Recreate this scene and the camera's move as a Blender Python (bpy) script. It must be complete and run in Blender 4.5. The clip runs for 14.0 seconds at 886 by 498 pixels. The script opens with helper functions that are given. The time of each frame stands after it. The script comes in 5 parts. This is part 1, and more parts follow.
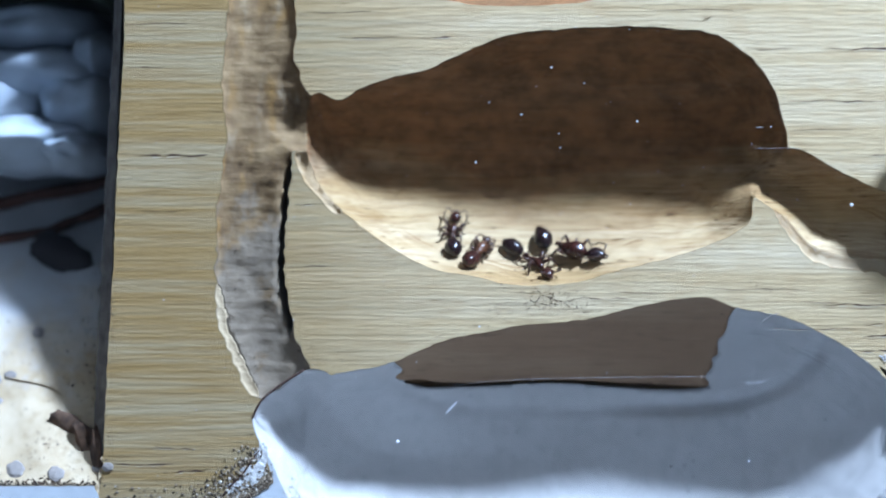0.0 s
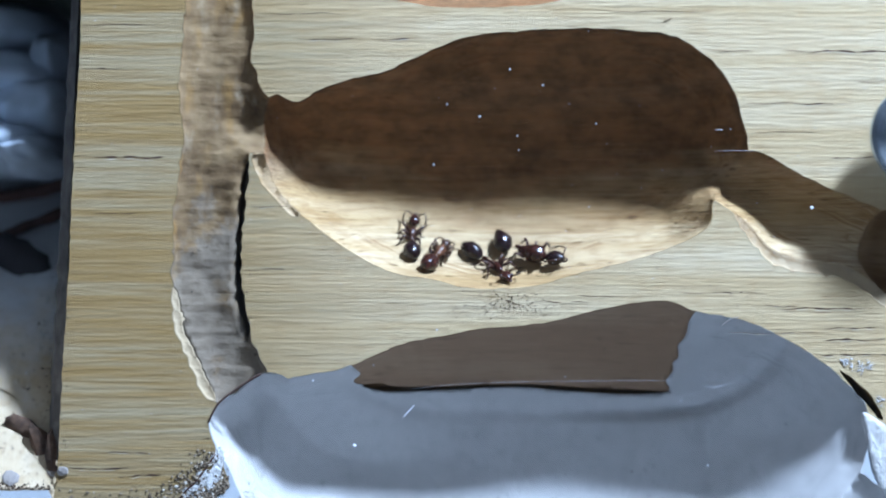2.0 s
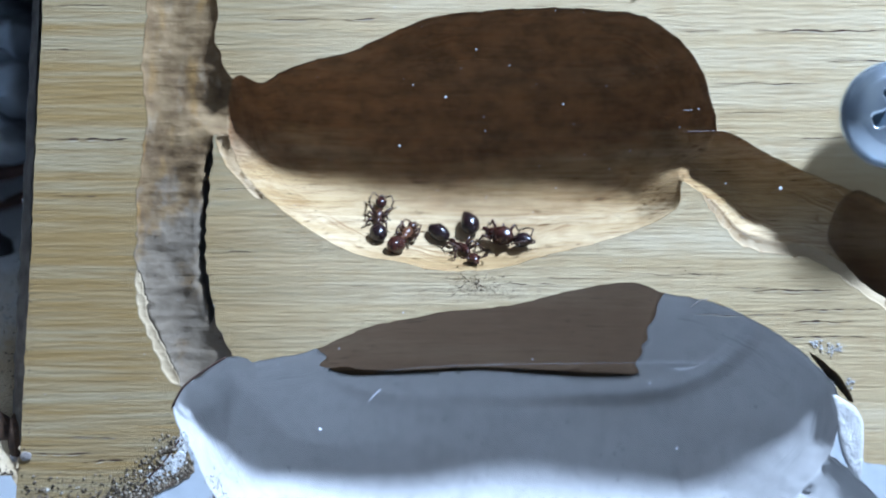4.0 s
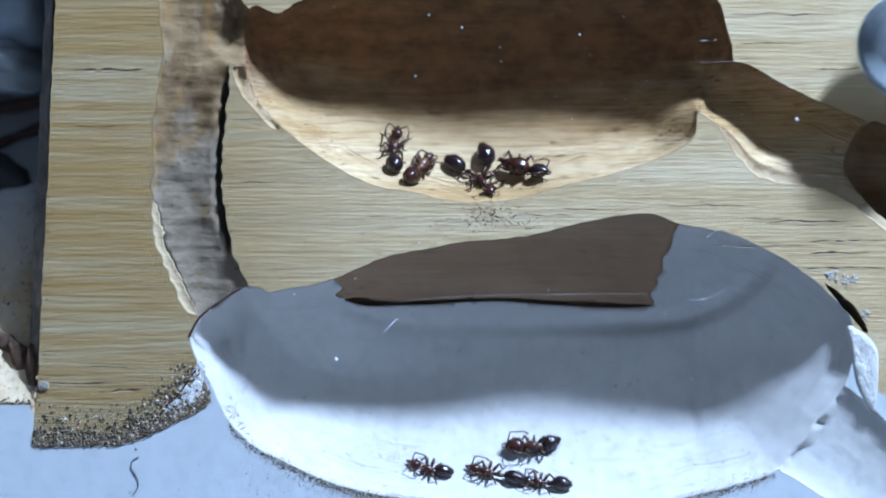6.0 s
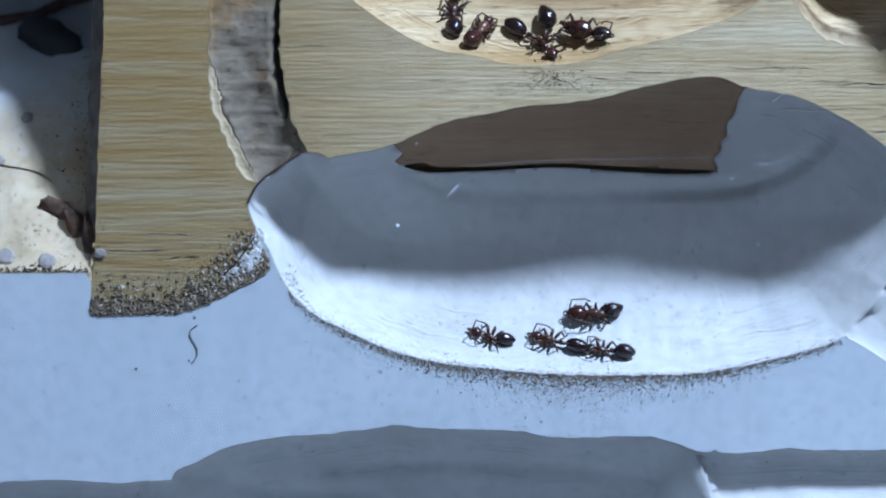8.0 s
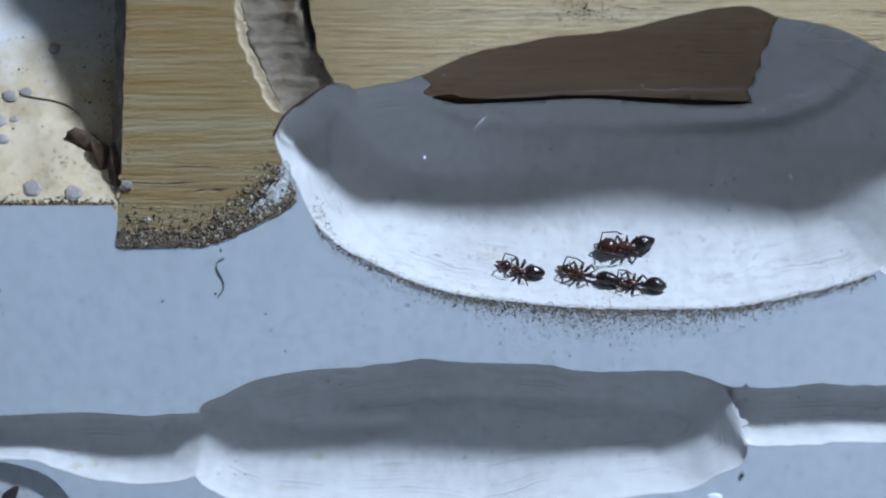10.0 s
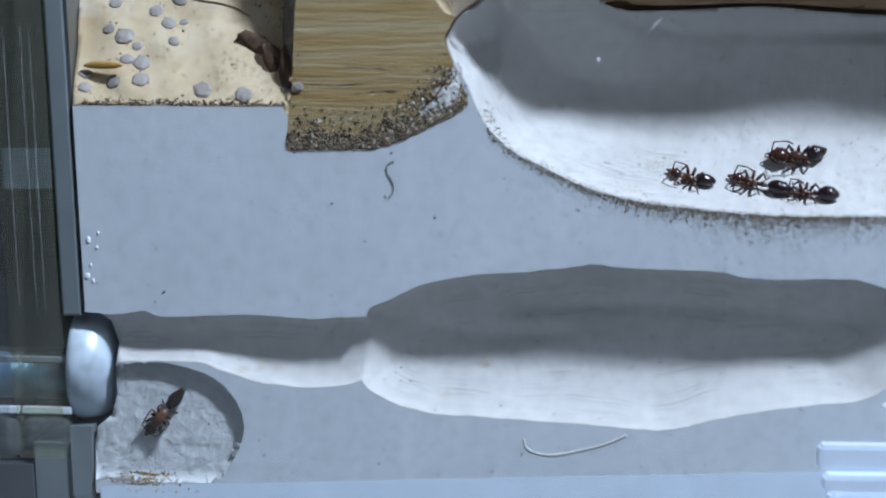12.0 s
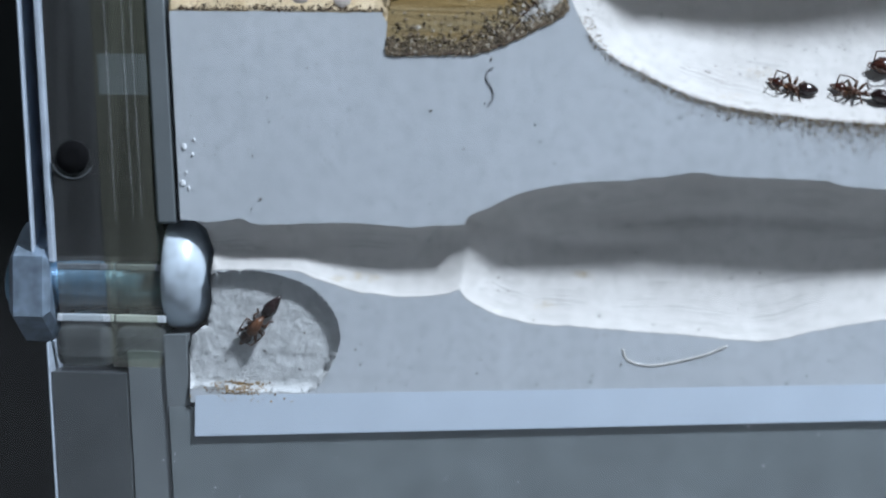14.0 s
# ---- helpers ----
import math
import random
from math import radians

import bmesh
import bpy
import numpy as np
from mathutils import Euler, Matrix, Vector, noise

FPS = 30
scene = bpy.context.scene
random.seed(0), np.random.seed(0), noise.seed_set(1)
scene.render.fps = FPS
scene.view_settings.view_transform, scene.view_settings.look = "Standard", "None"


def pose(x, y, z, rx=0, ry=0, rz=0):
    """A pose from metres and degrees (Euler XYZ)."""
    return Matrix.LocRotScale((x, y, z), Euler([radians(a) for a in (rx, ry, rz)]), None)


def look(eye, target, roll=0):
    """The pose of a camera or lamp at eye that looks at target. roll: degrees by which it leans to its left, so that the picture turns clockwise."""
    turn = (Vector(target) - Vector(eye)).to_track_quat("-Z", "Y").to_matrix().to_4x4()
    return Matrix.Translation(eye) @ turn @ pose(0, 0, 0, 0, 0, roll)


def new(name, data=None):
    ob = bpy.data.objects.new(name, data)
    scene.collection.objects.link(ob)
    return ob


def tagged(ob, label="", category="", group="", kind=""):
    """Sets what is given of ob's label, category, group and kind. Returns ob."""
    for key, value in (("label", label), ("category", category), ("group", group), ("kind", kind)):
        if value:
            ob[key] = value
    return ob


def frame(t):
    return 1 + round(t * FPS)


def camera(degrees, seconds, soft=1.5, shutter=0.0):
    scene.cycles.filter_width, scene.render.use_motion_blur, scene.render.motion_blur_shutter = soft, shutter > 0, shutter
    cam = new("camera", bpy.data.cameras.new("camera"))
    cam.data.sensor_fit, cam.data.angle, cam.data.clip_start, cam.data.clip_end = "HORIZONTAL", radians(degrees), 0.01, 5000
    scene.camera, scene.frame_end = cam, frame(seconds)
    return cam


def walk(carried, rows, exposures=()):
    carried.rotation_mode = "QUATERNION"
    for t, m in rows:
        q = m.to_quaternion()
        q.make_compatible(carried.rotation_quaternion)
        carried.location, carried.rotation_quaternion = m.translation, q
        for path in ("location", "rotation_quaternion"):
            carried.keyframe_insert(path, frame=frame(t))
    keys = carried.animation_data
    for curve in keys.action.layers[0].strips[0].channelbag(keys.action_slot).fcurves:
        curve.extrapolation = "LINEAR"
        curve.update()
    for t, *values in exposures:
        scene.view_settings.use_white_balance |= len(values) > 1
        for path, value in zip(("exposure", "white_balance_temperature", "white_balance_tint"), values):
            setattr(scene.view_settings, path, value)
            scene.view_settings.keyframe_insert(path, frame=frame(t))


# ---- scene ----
# All plan numbers are millimetres: x right, y into the nest, z up; the nest's front plane is y = 0.
MM = 0.001
LIFT = 80.0  # the table lies 80 mm below the plan's origin

cam = camera(22.0, 14.0, soft=1.9)
# a macro lens held on the front plane: the deep well lies out of focus
cam.data.dof.use_dof, cam.data.dof.focus_distance, cam.data.dof.aperture_fstop = True, 0.187, 17.0
# seconds, place in mm, turn to the left, look up, roll in degrees
ROWS = [
    (0.0, -1.30, -188.97, -7.90, 0.152, 2.225, 0.000),
    (0.5, -0.34, -188.77, -8.61, 0.229, 2.507, 0.017),
    (1.0, 0.14, -188.41, -8.74, 0.129, 2.587, 0.067),
    (1.5, 0.33, -188.09, -8.82, -0.095, 2.621, 0.048),
    (2.0, 1.24, -187.69, -8.77, -0.128, 2.579, 0.054),
    (2.5, 1.73, -187.31, -8.68, -0.291, 2.483, 0.017),
    (5.0, 3.13, -185.52, -9.64, -0.511, 1.892, -0.114),
    (5.5, 3.01, -185.70, -9.59, -0.377, 1.382, -0.078),
    (6.0, 2.49, -186.18, -9.98, -0.190, 0.776, -0.029),
    (6.5, 1.49, -185.96, -10.14, -0.022, -0.090, 0.005),
    (7.0, 0.11, -185.35, -10.85, -0.003, -0.755, -0.033),
    (7.5, -1.22, -184.56, -11.43, -0.032, -1.429, -0.083),
    (8.0, -1.23, -183.37, -11.47, 0.209, -2.141, -0.201),
    (10.5, 2.74, -181.48, -11.23, 2.797, -4.424, -0.259),
    (11.0, 1.47, -181.56, -11.79, 3.632, -4.829, -0.275),
    (11.5, -1.17, -181.27, -14.34, 4.121, -4.690, -0.059),
    (12.0, -4.58, -181.25, -19.84, 4.160, -3.650, 0.314),
    (12.5, -6.50, -180.84, -23.71, 4.448, -3.098, 0.554),
    (13.0, -8.27, -180.71, -25.17, 4.576, -3.259, 0.567),
    (13.5, -10.18, -180.56, -25.73, 4.501, -3.639, 0.630),
    (14.0, -11.48, -180.47, -25.71, 4.479, -4.158, 0.590),
]
EXPOSURES = [(0.0, 0.5, 4970, 10), (5.0, 0.41, 4960, 10), (6.5, 0.22, 4880, 10), (8.0, 0.0, 4900, 10), (10.5, -0.2, 5430, 10), (11.0, -0.2, 5450, 10), (12.5, -0.14, 5720, 10), (14.0, 0.0, 6020, 10)]
walk(cam, [(t, pose(x * MM, y * MM, (z + LIFT) * MM, 90, 0, yaw) @ pose(0, 0, 0, pitch, 0, 0) @ pose(0, 0, 0, 0, 0, roll))
           for t, x, y, z, yaw, pitch, roll in ROWS], EXPOSURES)

# ---- light ----
world = bpy.data.worlds.new("room_light")
scene.world = world
world.use_nodes = True
world.node_tree.nodes["Background"].inputs[0].default_value = (0.85, 0.9, 1.0, 1)
world.node_tree.nodes["Background"].inputs[1].default_value = 0.006

lamp_data = bpy.data.lights.new("desk_lamp_light", "AREA")
lamp_data.shape, lamp_data.size, lamp_data.energy, lamp_data.color = "DISK", 0.055, 3.9, (0.93, 0.98, 1.05)
lamp = new("desk_lamp_light", lamp_data)
lamp.matrix_world = look((0.199, -0.173, 0.428), (0.0, 0.0, 0.065))


# ---- materials ----
def mat(name):
    m = bpy.data.materials.new(name)
    m.use_nodes = True
    return m, m.node_tree.nodes, m.node_tree.links, m.node_tree.nodes["Principled BSDF"]


def coords(n, l, scale):
    """Object coordinates in mm, stretched."""
    tc, mp = n.new("ShaderNodeTexCoord"), n.new("ShaderNodeMapping")
    mp.inputs["Scale"].default_value = scale
    l.new(tc.outputs["Object"], mp.inputs["Vector"])
    return mp.outputs["Vector"]


def noise_tex(n, l, vec, scale, detail=4, rough=0.6):
    t = n.new("ShaderNodeTexNoise")
    t.inputs["Scale"].default_value, t.inputs["Detail"].default_value, t.inputs["Roughness"].default_value = scale, detail, rough
    l.new(vec, t.inputs["Vector"])
    return t.outputs["Fac"]


def ramp(n, l, fac, *stops):
    r = n.new("ShaderNodeValToRGB")
    e = r.color_ramp.elements
    while len(e) < len(stops):
        e.new(0.5)
    for k, (p, c) in zip(e, stops):
        k.position, k.color = p, (*c, 1) if len(c) == 3 else c
    l.new(fac, r.inputs["Fac"])
    return r.outputs["Color"]


def mix(n, l, fac, a, b, mode="MIX"):
    m = n.new("ShaderNodeMix")
    m.data_type, m.blend_type = "RGBA", mode
    for i, v in ((0, fac), (6, a), (7, b)):
        if isinstance(v, (int, float)):
            m.inputs[i].default_value = v
        elif isinstance(v, tuple):
            m.inputs[i].default_value = (*v, 1)
        else:
            l.new(v, m.inputs[i])
    return m.outputs[2]


def maths(n, l, op, a, b=0.0):
    m = n.new("ShaderNodeMath")
    m.operation = op
    for i, v in ((0, a), (1, b)):
        if isinstance(v, (int, float)):
            m.inputs[i].default_value = v
        else:
            l.new(v, m.inputs[i])
    return m.outputs[0]


def bump(n, l, bsdf, height, strength, dist):
    b = n.new("ShaderNodeBump")
    b.inputs["Strength"].default_value, b.inputs["Distance"].default_value = strength, dist
    l.new(height, b.inputs["Height"])
    l.new(b.outputs["Normal"], bsdf.inputs["Normal"])


def plain(name, color, rough=0.6, metal=0.0, var=0.25, scale=900.0, spec=0.5):
    m, n, l, b = mat(name)
    f = noise_tex(n, l, coords(n, l, (1, 1, 1)), scale)
    l.new(ramp(n, l, f, (0.3, tuple(c * (1 - var) for c in color)), (0.7, tuple(min(1, c * (1 + var)) for c in color))), b.inputs["Base Color"])
    b.inputs["Roughness"].default_value, b.inputs["Metallic"].default_value = rough, metal
    b.inputs["Specular IOR Level"].default_value = spec
    bump(n, l, b, f, 0.2, 0.00005)
    return m


def tool_marks(n, l):
    """Fine lines that run along the rims of the hollows, as a cutter leaves them."""
    at = n.new("ShaderNodeAttribute")
    at.attribute_name = "rim"
    warp = noise_tex(n, l, coords(n, l, (110, 110, 110)), 1.0, 3)
    f = maths(n, l, "ADD", maths(n, l, "MULTIPLY", at.outputs["Fac"], 1.8), maths(n, l, "MULTIPLY", warp, 3.0))
    t = n.new("ShaderNodeTexNoise")
    t.noise_dimensions = "1D"
    t.inputs["Scale"].default_value, t.inputs["Detail"].default_value, t.inputs["Roughness"].default_value = 1.6, 4, 0.7
    l.new(f, t.inputs["W"])
    broken = ramp(n, l, noise_tex(n, l, coords(n, l, (230, 330, 330)), 1.0, 4), (0.42, (0, 0, 0)), (0.62, (1, 1, 1)))
    near = ramp(n, l, maths(n, l, "MULTIPLY", at.outputs["Fac"], 0.1), (0.25, (1, 1, 1)), (0.50, (0.04, 0.04, 0.04)))
    broken = maths(n, l, "MULTIPLY", broken, near)
    return maths(n, l, "ADD", maths(n, l, "MULTIPLY", maths(n, l, "SUBTRACT", t.outputs["Fac"], 0.5), broken), 0.5)


def wood_material(name, dark, middle, light, streak=1.0, rings=0.3, heart=False, red=None):
    m, n, l, b = mat(name)
    bands = noise_tex(n, l, coords(n, l, (6, 30, 210)), 1.0, 3, 0.55)
    grain = noise_tex(n, l, coords(n, l, (110, 300, 3300)), 1.0, 6, 0.78)
    fine = noise_tex(n, l, coords(n, l, (190, 700, 8500)), 1.0, 3, 0.65)
    stain = noise_tex(n, l, coords(n, l, (38, 60, 110)), 1.0, 5)
    blotch = noise_tex(n, l, coords(n, l, (420, 420, 620)), 1.0, 5, 0.7)
    grey = tuple(0.75 * c + 0.25 * (0.92 * light[1]) for c in light)
    soft_dark = tuple(0.35 * d + 0.65 * c for d, c in zip(dark, middle))
    base = ramp(n, l, bands, (0.30, soft_dark), (0.45, middle), (0.60, light), (0.74, grey))
    base = mix(n, l, ramp(n, l, grain, (0.34, (0.5 * streak,) * 3), (0.50, (0, 0, 0))), base, dark)
    base = mix(n, l, ramp(n, l, grain, (0.54, (0, 0, 0)), (0.72, (0.55 * streak,) * 3)), base, light)
    base = mix(n, l, ramp(n, l, fine, (0.34, (0.45 * streak,) * 3), (0.46, (0, 0, 0))), base, tuple(0.7 * d for d in dark))
    base = mix(n, l, ramp(n, l, stain, (0.50, (0, 0, 0)), (0.72, (0.5, 0.5, 0.5))), base, soft_dark)
    base = mix(n, l, ramp(n, l, blotch, (0.30, (0.35, 0.35, 0.35)), (0.5, (0, 0, 0))), base, dark)
    if heart:
        # browner heartwood with greyed streaks on the west side of the block
        hs, hc = n.new("ShaderNodeSeparateXYZ"), n.new("ShaderNodeTexCoord")
        l.new(hc.outputs["Object"], hs.inputs[0])
        # its reach into mid-block also paints the lamp's falloff into the colour
        side = maths(n, l, "MULTIPLY", maths(n, l, "SUBTRACT", 0.002, hs.outputs["X"]), 34.0)
        side = maths(n, l, "ADD", side, maths(n, l, "SUBTRACT", bands, 0.5))
        streaks = noise_tex(n, l, coords(n, l, (22, 40, 760)), 1.0, 5, 0.7)
        side = maths(n, l, "ADD", side, maths(n, l, "MULTIPLY", maths(n, l, "SUBTRACT", streaks, 0.55), 1.3))
        brown = mix(n, l, ramp(n, l, streaks, (0.42, (0, 0, 0)), (0.62, (0.8, 0.8, 0.8))), (0.30, 0.20, 0.072), (0.40, 0.34, 0.21))
        brown = mix(n, l, ramp(n, l, grain, (0.36, (0.55, 0.55, 0.55)), (0.52, (0, 0, 0))), brown, (0.20, 0.125, 0.045))
        base = mix(n, l, ramp(n, l, side, (0.0, (0, 0, 0)), (0.58, (0.95, 0.95, 0.95))), base, brown)
    pores = noise_tex(n, l, coords(n, l, (260, 900, 3900)), 1.0, 2)
    base = mix(n, l, ramp(n, l, pores, (0.66, (0, 0, 0)), (0.72, (0.75 * streak,) * 3)), base, tuple(0.35 * d for d in dark))
    marks = tool_marks(n, l)
    base = mix(n, l, ramp(n, l, marks, (0.50, (0, 0, 0)), (0.68, (rings,) * 3)), base, dark)
    base = mix(n, l, ramp(n, l, marks, (0.30, (0.6 * rings,) * 3), (0.44, (0, 0, 0))), base, tuple(min(1, 1.12 * c) for c in light))
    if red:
        # darker red-brown above this height, the upper chamber's shade put into the colour
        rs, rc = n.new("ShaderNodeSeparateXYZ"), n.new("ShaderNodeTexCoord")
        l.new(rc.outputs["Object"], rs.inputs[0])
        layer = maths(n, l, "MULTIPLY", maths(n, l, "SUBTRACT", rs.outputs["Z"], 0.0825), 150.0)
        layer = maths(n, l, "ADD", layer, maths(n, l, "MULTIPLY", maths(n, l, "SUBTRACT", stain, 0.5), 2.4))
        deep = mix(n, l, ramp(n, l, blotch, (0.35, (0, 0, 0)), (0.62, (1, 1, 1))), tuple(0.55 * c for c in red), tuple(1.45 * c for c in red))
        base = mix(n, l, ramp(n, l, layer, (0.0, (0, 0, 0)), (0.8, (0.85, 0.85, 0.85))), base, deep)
    h = maths(n, l, "ADD", maths(n, l, "MULTIPLY", maths(n, l, "SUBTRACT", grain, pores), streak), maths(n, l, "MULTIPLY", marks, 0.9))
    l.new(base, b.inputs["Base Color"])
    b.inputs["Roughness"].default_value = 0.85
    b.inputs["Specular IOR Level"].default_value = 0.12
    bump(n, l, b, maths(n, l, "ADD", h, maths(n, l, "MULTIPLY", blotch, 0.5)), 0.5, 0.0002)
    return m


def soiled_material(name, dark, middle, light, mud):
    """Gnawed wood with ribs across it, and grey mud that has settled towards its lower end."""
    m, n, l, b = mat(name)
    cloud = noise_tex(n, l, coords(n, l, (210, 210, 260)), 1.0, 6, 0.68)
    base = ramp(n, l, cloud, (0.32, dark), (0.48, middle), (0.66, light))
    ribs = noise_tex(n, l, coords(n, l, (160, 160, 1150)), 1.0, 3, 0.6)
    base = mix(n, l, ramp(n, l, ribs, (0.30, (0.28, 0.28, 0.28)), (0.45, (0, 0, 0))), base, dark)
    base = mix(n, l, ramp(n, l, ribs, (0.56, (0, 0, 0)), (0.70, (0.28, 0.28, 0.28))), base, light)
    amber = noise_tex(n, l, coords(n, l, (300, 300, 120)), 1.0, 4, 0.65)
    base = mix(n, l, ramp(n, l, amber, (0.52, (0, 0, 0)), (0.66, (0.75, 0.75, 0.75))), base, (0.31, 0.18, 0.05))
    pale = noise_tex(n, l, coords(n, l, (480, 480, 170)), 1.0, 5, 0.7)
    base = mix(n, l, ramp(n, l, pale, (0.58, (0, 0, 0)), (0.72, (0.5, 0.5, 0.5))), base, (0.42, 0.35, 0.24))
    sp, tc = n.new("ShaderNodeSeparateXYZ"), n.new("ShaderNodeTexCoord")
    l.new(tc.outputs["Object"], sp.inputs[0])
    d = noise_tex(n, l, coords(n, l, (330, 330, 330)), 1.0, 6, 0.72)
    low = maths(n, l, "MULTIPLY", maths(n, l, "SUBTRACT", 0.081, sp.outputs["Z"]), 30.0)
    fall = maths(n, l, "ADD", maths(n, l, "MAXIMUM", maths(n, l, "MINIMUM", low, 0.16), -0.25), d)
    base = mix(n, l, ramp(n, l, fall, (0.46, (0, 0, 0)), (0.60, (0.85, 0.85, 0.85))), base, mud)
    chips = noise_tex(n, l, coords(n, l, (900, 900, 1300)), 1.0, 3, 0.7)
    base = mix(n, l, ramp(n, l, chips, (0.68, (0, 0, 0)), (0.73, (0.6, 0.6, 0.6))), base, tuple(0.45 * c for c in dark))
    l.new(base, b.inputs["Base Color"])
    b.inputs["Roughness"].default_value = 0.75
    b.inputs["Specular IOR Level"].default_value = 0.25
    bump(n, l, b, maths(n, l, "ADD", maths(n, l, "MULTIPLY", ribs, 0.7), maths(n, l, "ADD", cloud, maths(n, l, "MULTIPLY", chips, 0.5))), 0.6, 0.0003)
    return m


def plaster_material(name, light=(0.74, 0.76, 0.77), dark=(0.62, 0.64, 0.65), specks=0.66, rough=0.75, rings=False, grainy=1.0):
    m, n, l, b = mat(name)
    cloud = noise_tex(n, l, coords(n, l, (90, 90, 90)), 1.0, 5)
    base = ramp(n, l, cloud, (0.3, dark), (0.7, light))
    dots = noise_tex(n, l, coords(n, l, (2600, 2600, 2600)), 1.0, 1)
    where = noise_tex(n, l, coords(n, l, (140, 140, 140)), 1.0, 2)
    spot = maths(n, l, "MULTIPLY", ramp(n, l, dots, (specks + 0.07, (0, 0, 0)), (specks + 0.10, (1, 1, 1))), ramp(n, l, where, (0.45, (0, 0, 0)), (0.6, (1, 1, 1))))
    base = mix(n, l, spot, base, (0.10, 0.08, 0.06))
    smear = noise_tex(n, l, coords(n, l, (420, 420, 60)), 1.0, 4, 0.7)
    base = mix(n, l, ramp(n, l, smear, (0.51, (0, 0, 0)), (0.72, (0.36, 0.36, 0.36))), base, tuple(min(1, 1.12 * c) for c in light))
    mottle = noise_tex(n, l, coords(n, l, (900, 900, 900)), 1.0, 5, 0.7)
    base = mix(n, l, ramp(n, l, mottle, (0.34, (0.6, 0.6, 0.6)), (0.54, (0, 0, 0))), base, tuple(0.86 * c for c in dark))
    pit = n.new("ShaderNodeTexVoronoi")
    pit.inputs["Scale"].default_value = 1.0
    l.new(coords(n, l, (520, 520, 520)), pit.inputs["Vector"])
    pits = maths(n, l, "MULTIPLY", ramp(n, l, pit.outputs["Distance"], (0.05, (1, 1, 1)), (0.12, (0, 0, 0))), ramp(n, l, where, (0.48, (0, 0, 0)), (0.56, (1, 1, 1))))
    base = mix(n, l, maths(n, l, "MULTIPLY", pits, 0.55), base, tuple(0.45 * c for c in dark))
    if rings:
        lines = tool_marks(n, l)
        base = mix(n, l, ramp(n, l, lines, (0.51, (0, 0, 0)), (0.61, (0.58, 0.58, 0.58))), base, tuple(0.66 * c for c in dark))
    l.new(base, b.inputs["Base Color"])
    b.inputs["Roughness"].default_value = rough
    fine = noise_tex(n, l, coords(n, l, (900 * grainy, 900 * grainy, 900 * grainy)), 1.0, 5, 0.65)
    if rings:
        fine = maths(n, l, "ADD", maths(n, l, "MULTIPLY", fine, 0.5), tool_marks(n, l))
    bump(n, l, b, fine, 0.2 if rings else 0.03 * grainy ** 4, (0.0005 if rings else 0.0001) * grainy)
    return m


def clear_material(name, tint, rough=0.02, ior=1.49, milk=0.0):
    """Clear acrylic: see-through with surface gloss; milk: how much of it is cloudy."""
    m, n, l, b = mat(name)
    tr, gl, fr, mx, cl = (n.new("ShaderNodeBsdfTransparent"), n.new("ShaderNodeBsdfGlossy"), n.new("ShaderNodeFresnel"), n.new("ShaderNodeMixShader"), n.new("ShaderNodeMixShader"))
    tr.inputs[0].default_value = (*tint, 1)
    gl.inputs["Roughness"].default_value = rough
    fr.inputs["IOR"].default_value = ior
    haze = noise_tex(n, l, coords(n, l, (1100, 1100, 14)), 1.0, 4)
    b.inputs["Base Color"].default_value = (*(0.45 * c for c in tint), 1)
    b.inputs["Roughness"].default_value = 0.5
    l.new(maths(n, l, "MULTIPLY", haze, 2 * milk), cl.inputs[0])
    l.new(tr.outputs[0], cl.inputs[1])
    l.new(b.outputs[0], cl.inputs[2])
    l.new(fr.outputs[0], mx.inputs[0])
    l.new(cl.outputs[0] if milk else tr.outputs[0], mx.inputs[1])
    l.new(gl.outputs[0], mx.inputs[2])
    l.new(mx.outputs[0], n["Material Output"].inputs[0])
    return m


OAK = wood_material("sanded_oak", (0.37, 0.25, 0.115), (0.53, 0.42, 0.24), (0.62, 0.525, 0.35), 0.85, heart=True)
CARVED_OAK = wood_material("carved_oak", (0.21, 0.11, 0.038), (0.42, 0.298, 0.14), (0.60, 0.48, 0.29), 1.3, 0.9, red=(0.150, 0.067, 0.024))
TORN_OAK = soiled_material("torn_oak", (0.17, 0.10, 0.04), (0.37, 0.265, 0.14), (0.52, 0.42, 0.27), (0.42, 0.335, 0.21))
WINDOW_OAK = wood_material("bare_window_oak", (0.20, 0.12, 0.068), (0.32, 0.215, 0.13), (0.40, 0.295, 0.185), 0.6, 0.1)
SHAFT_OAK = soiled_material("soiled_oak", (0.085, 0.050, 0.021), (0.19, 0.125, 0.058), (0.30, 0.21, 0.105), (0.21, 0.175, 0.13))
# darker oak for the hole and gaps, their shade put into the colour
DARK_OAK = wood_material("dark_oak", (0.13, 0.075, 0.03), (0.26, 0.165, 0.075), (0.36, 0.25, 0.13), 0.8, 0.1)
PLASTER = plaster_material("sealed_plaster", (0.545, 0.58, 0.62), (0.485, 0.52, 0.555), 0.66, 0.55)
LINING = plaster_material("carved_plaster", (0.56, 0.553, 0.54), (0.495, 0.483, 0.468), 0.68, 0.8, rings=True)
CRUST = plaster_material("tan_crust", (0.64, 0.55, 0.40), (0.47, 0.35, 0.19), 0.58)


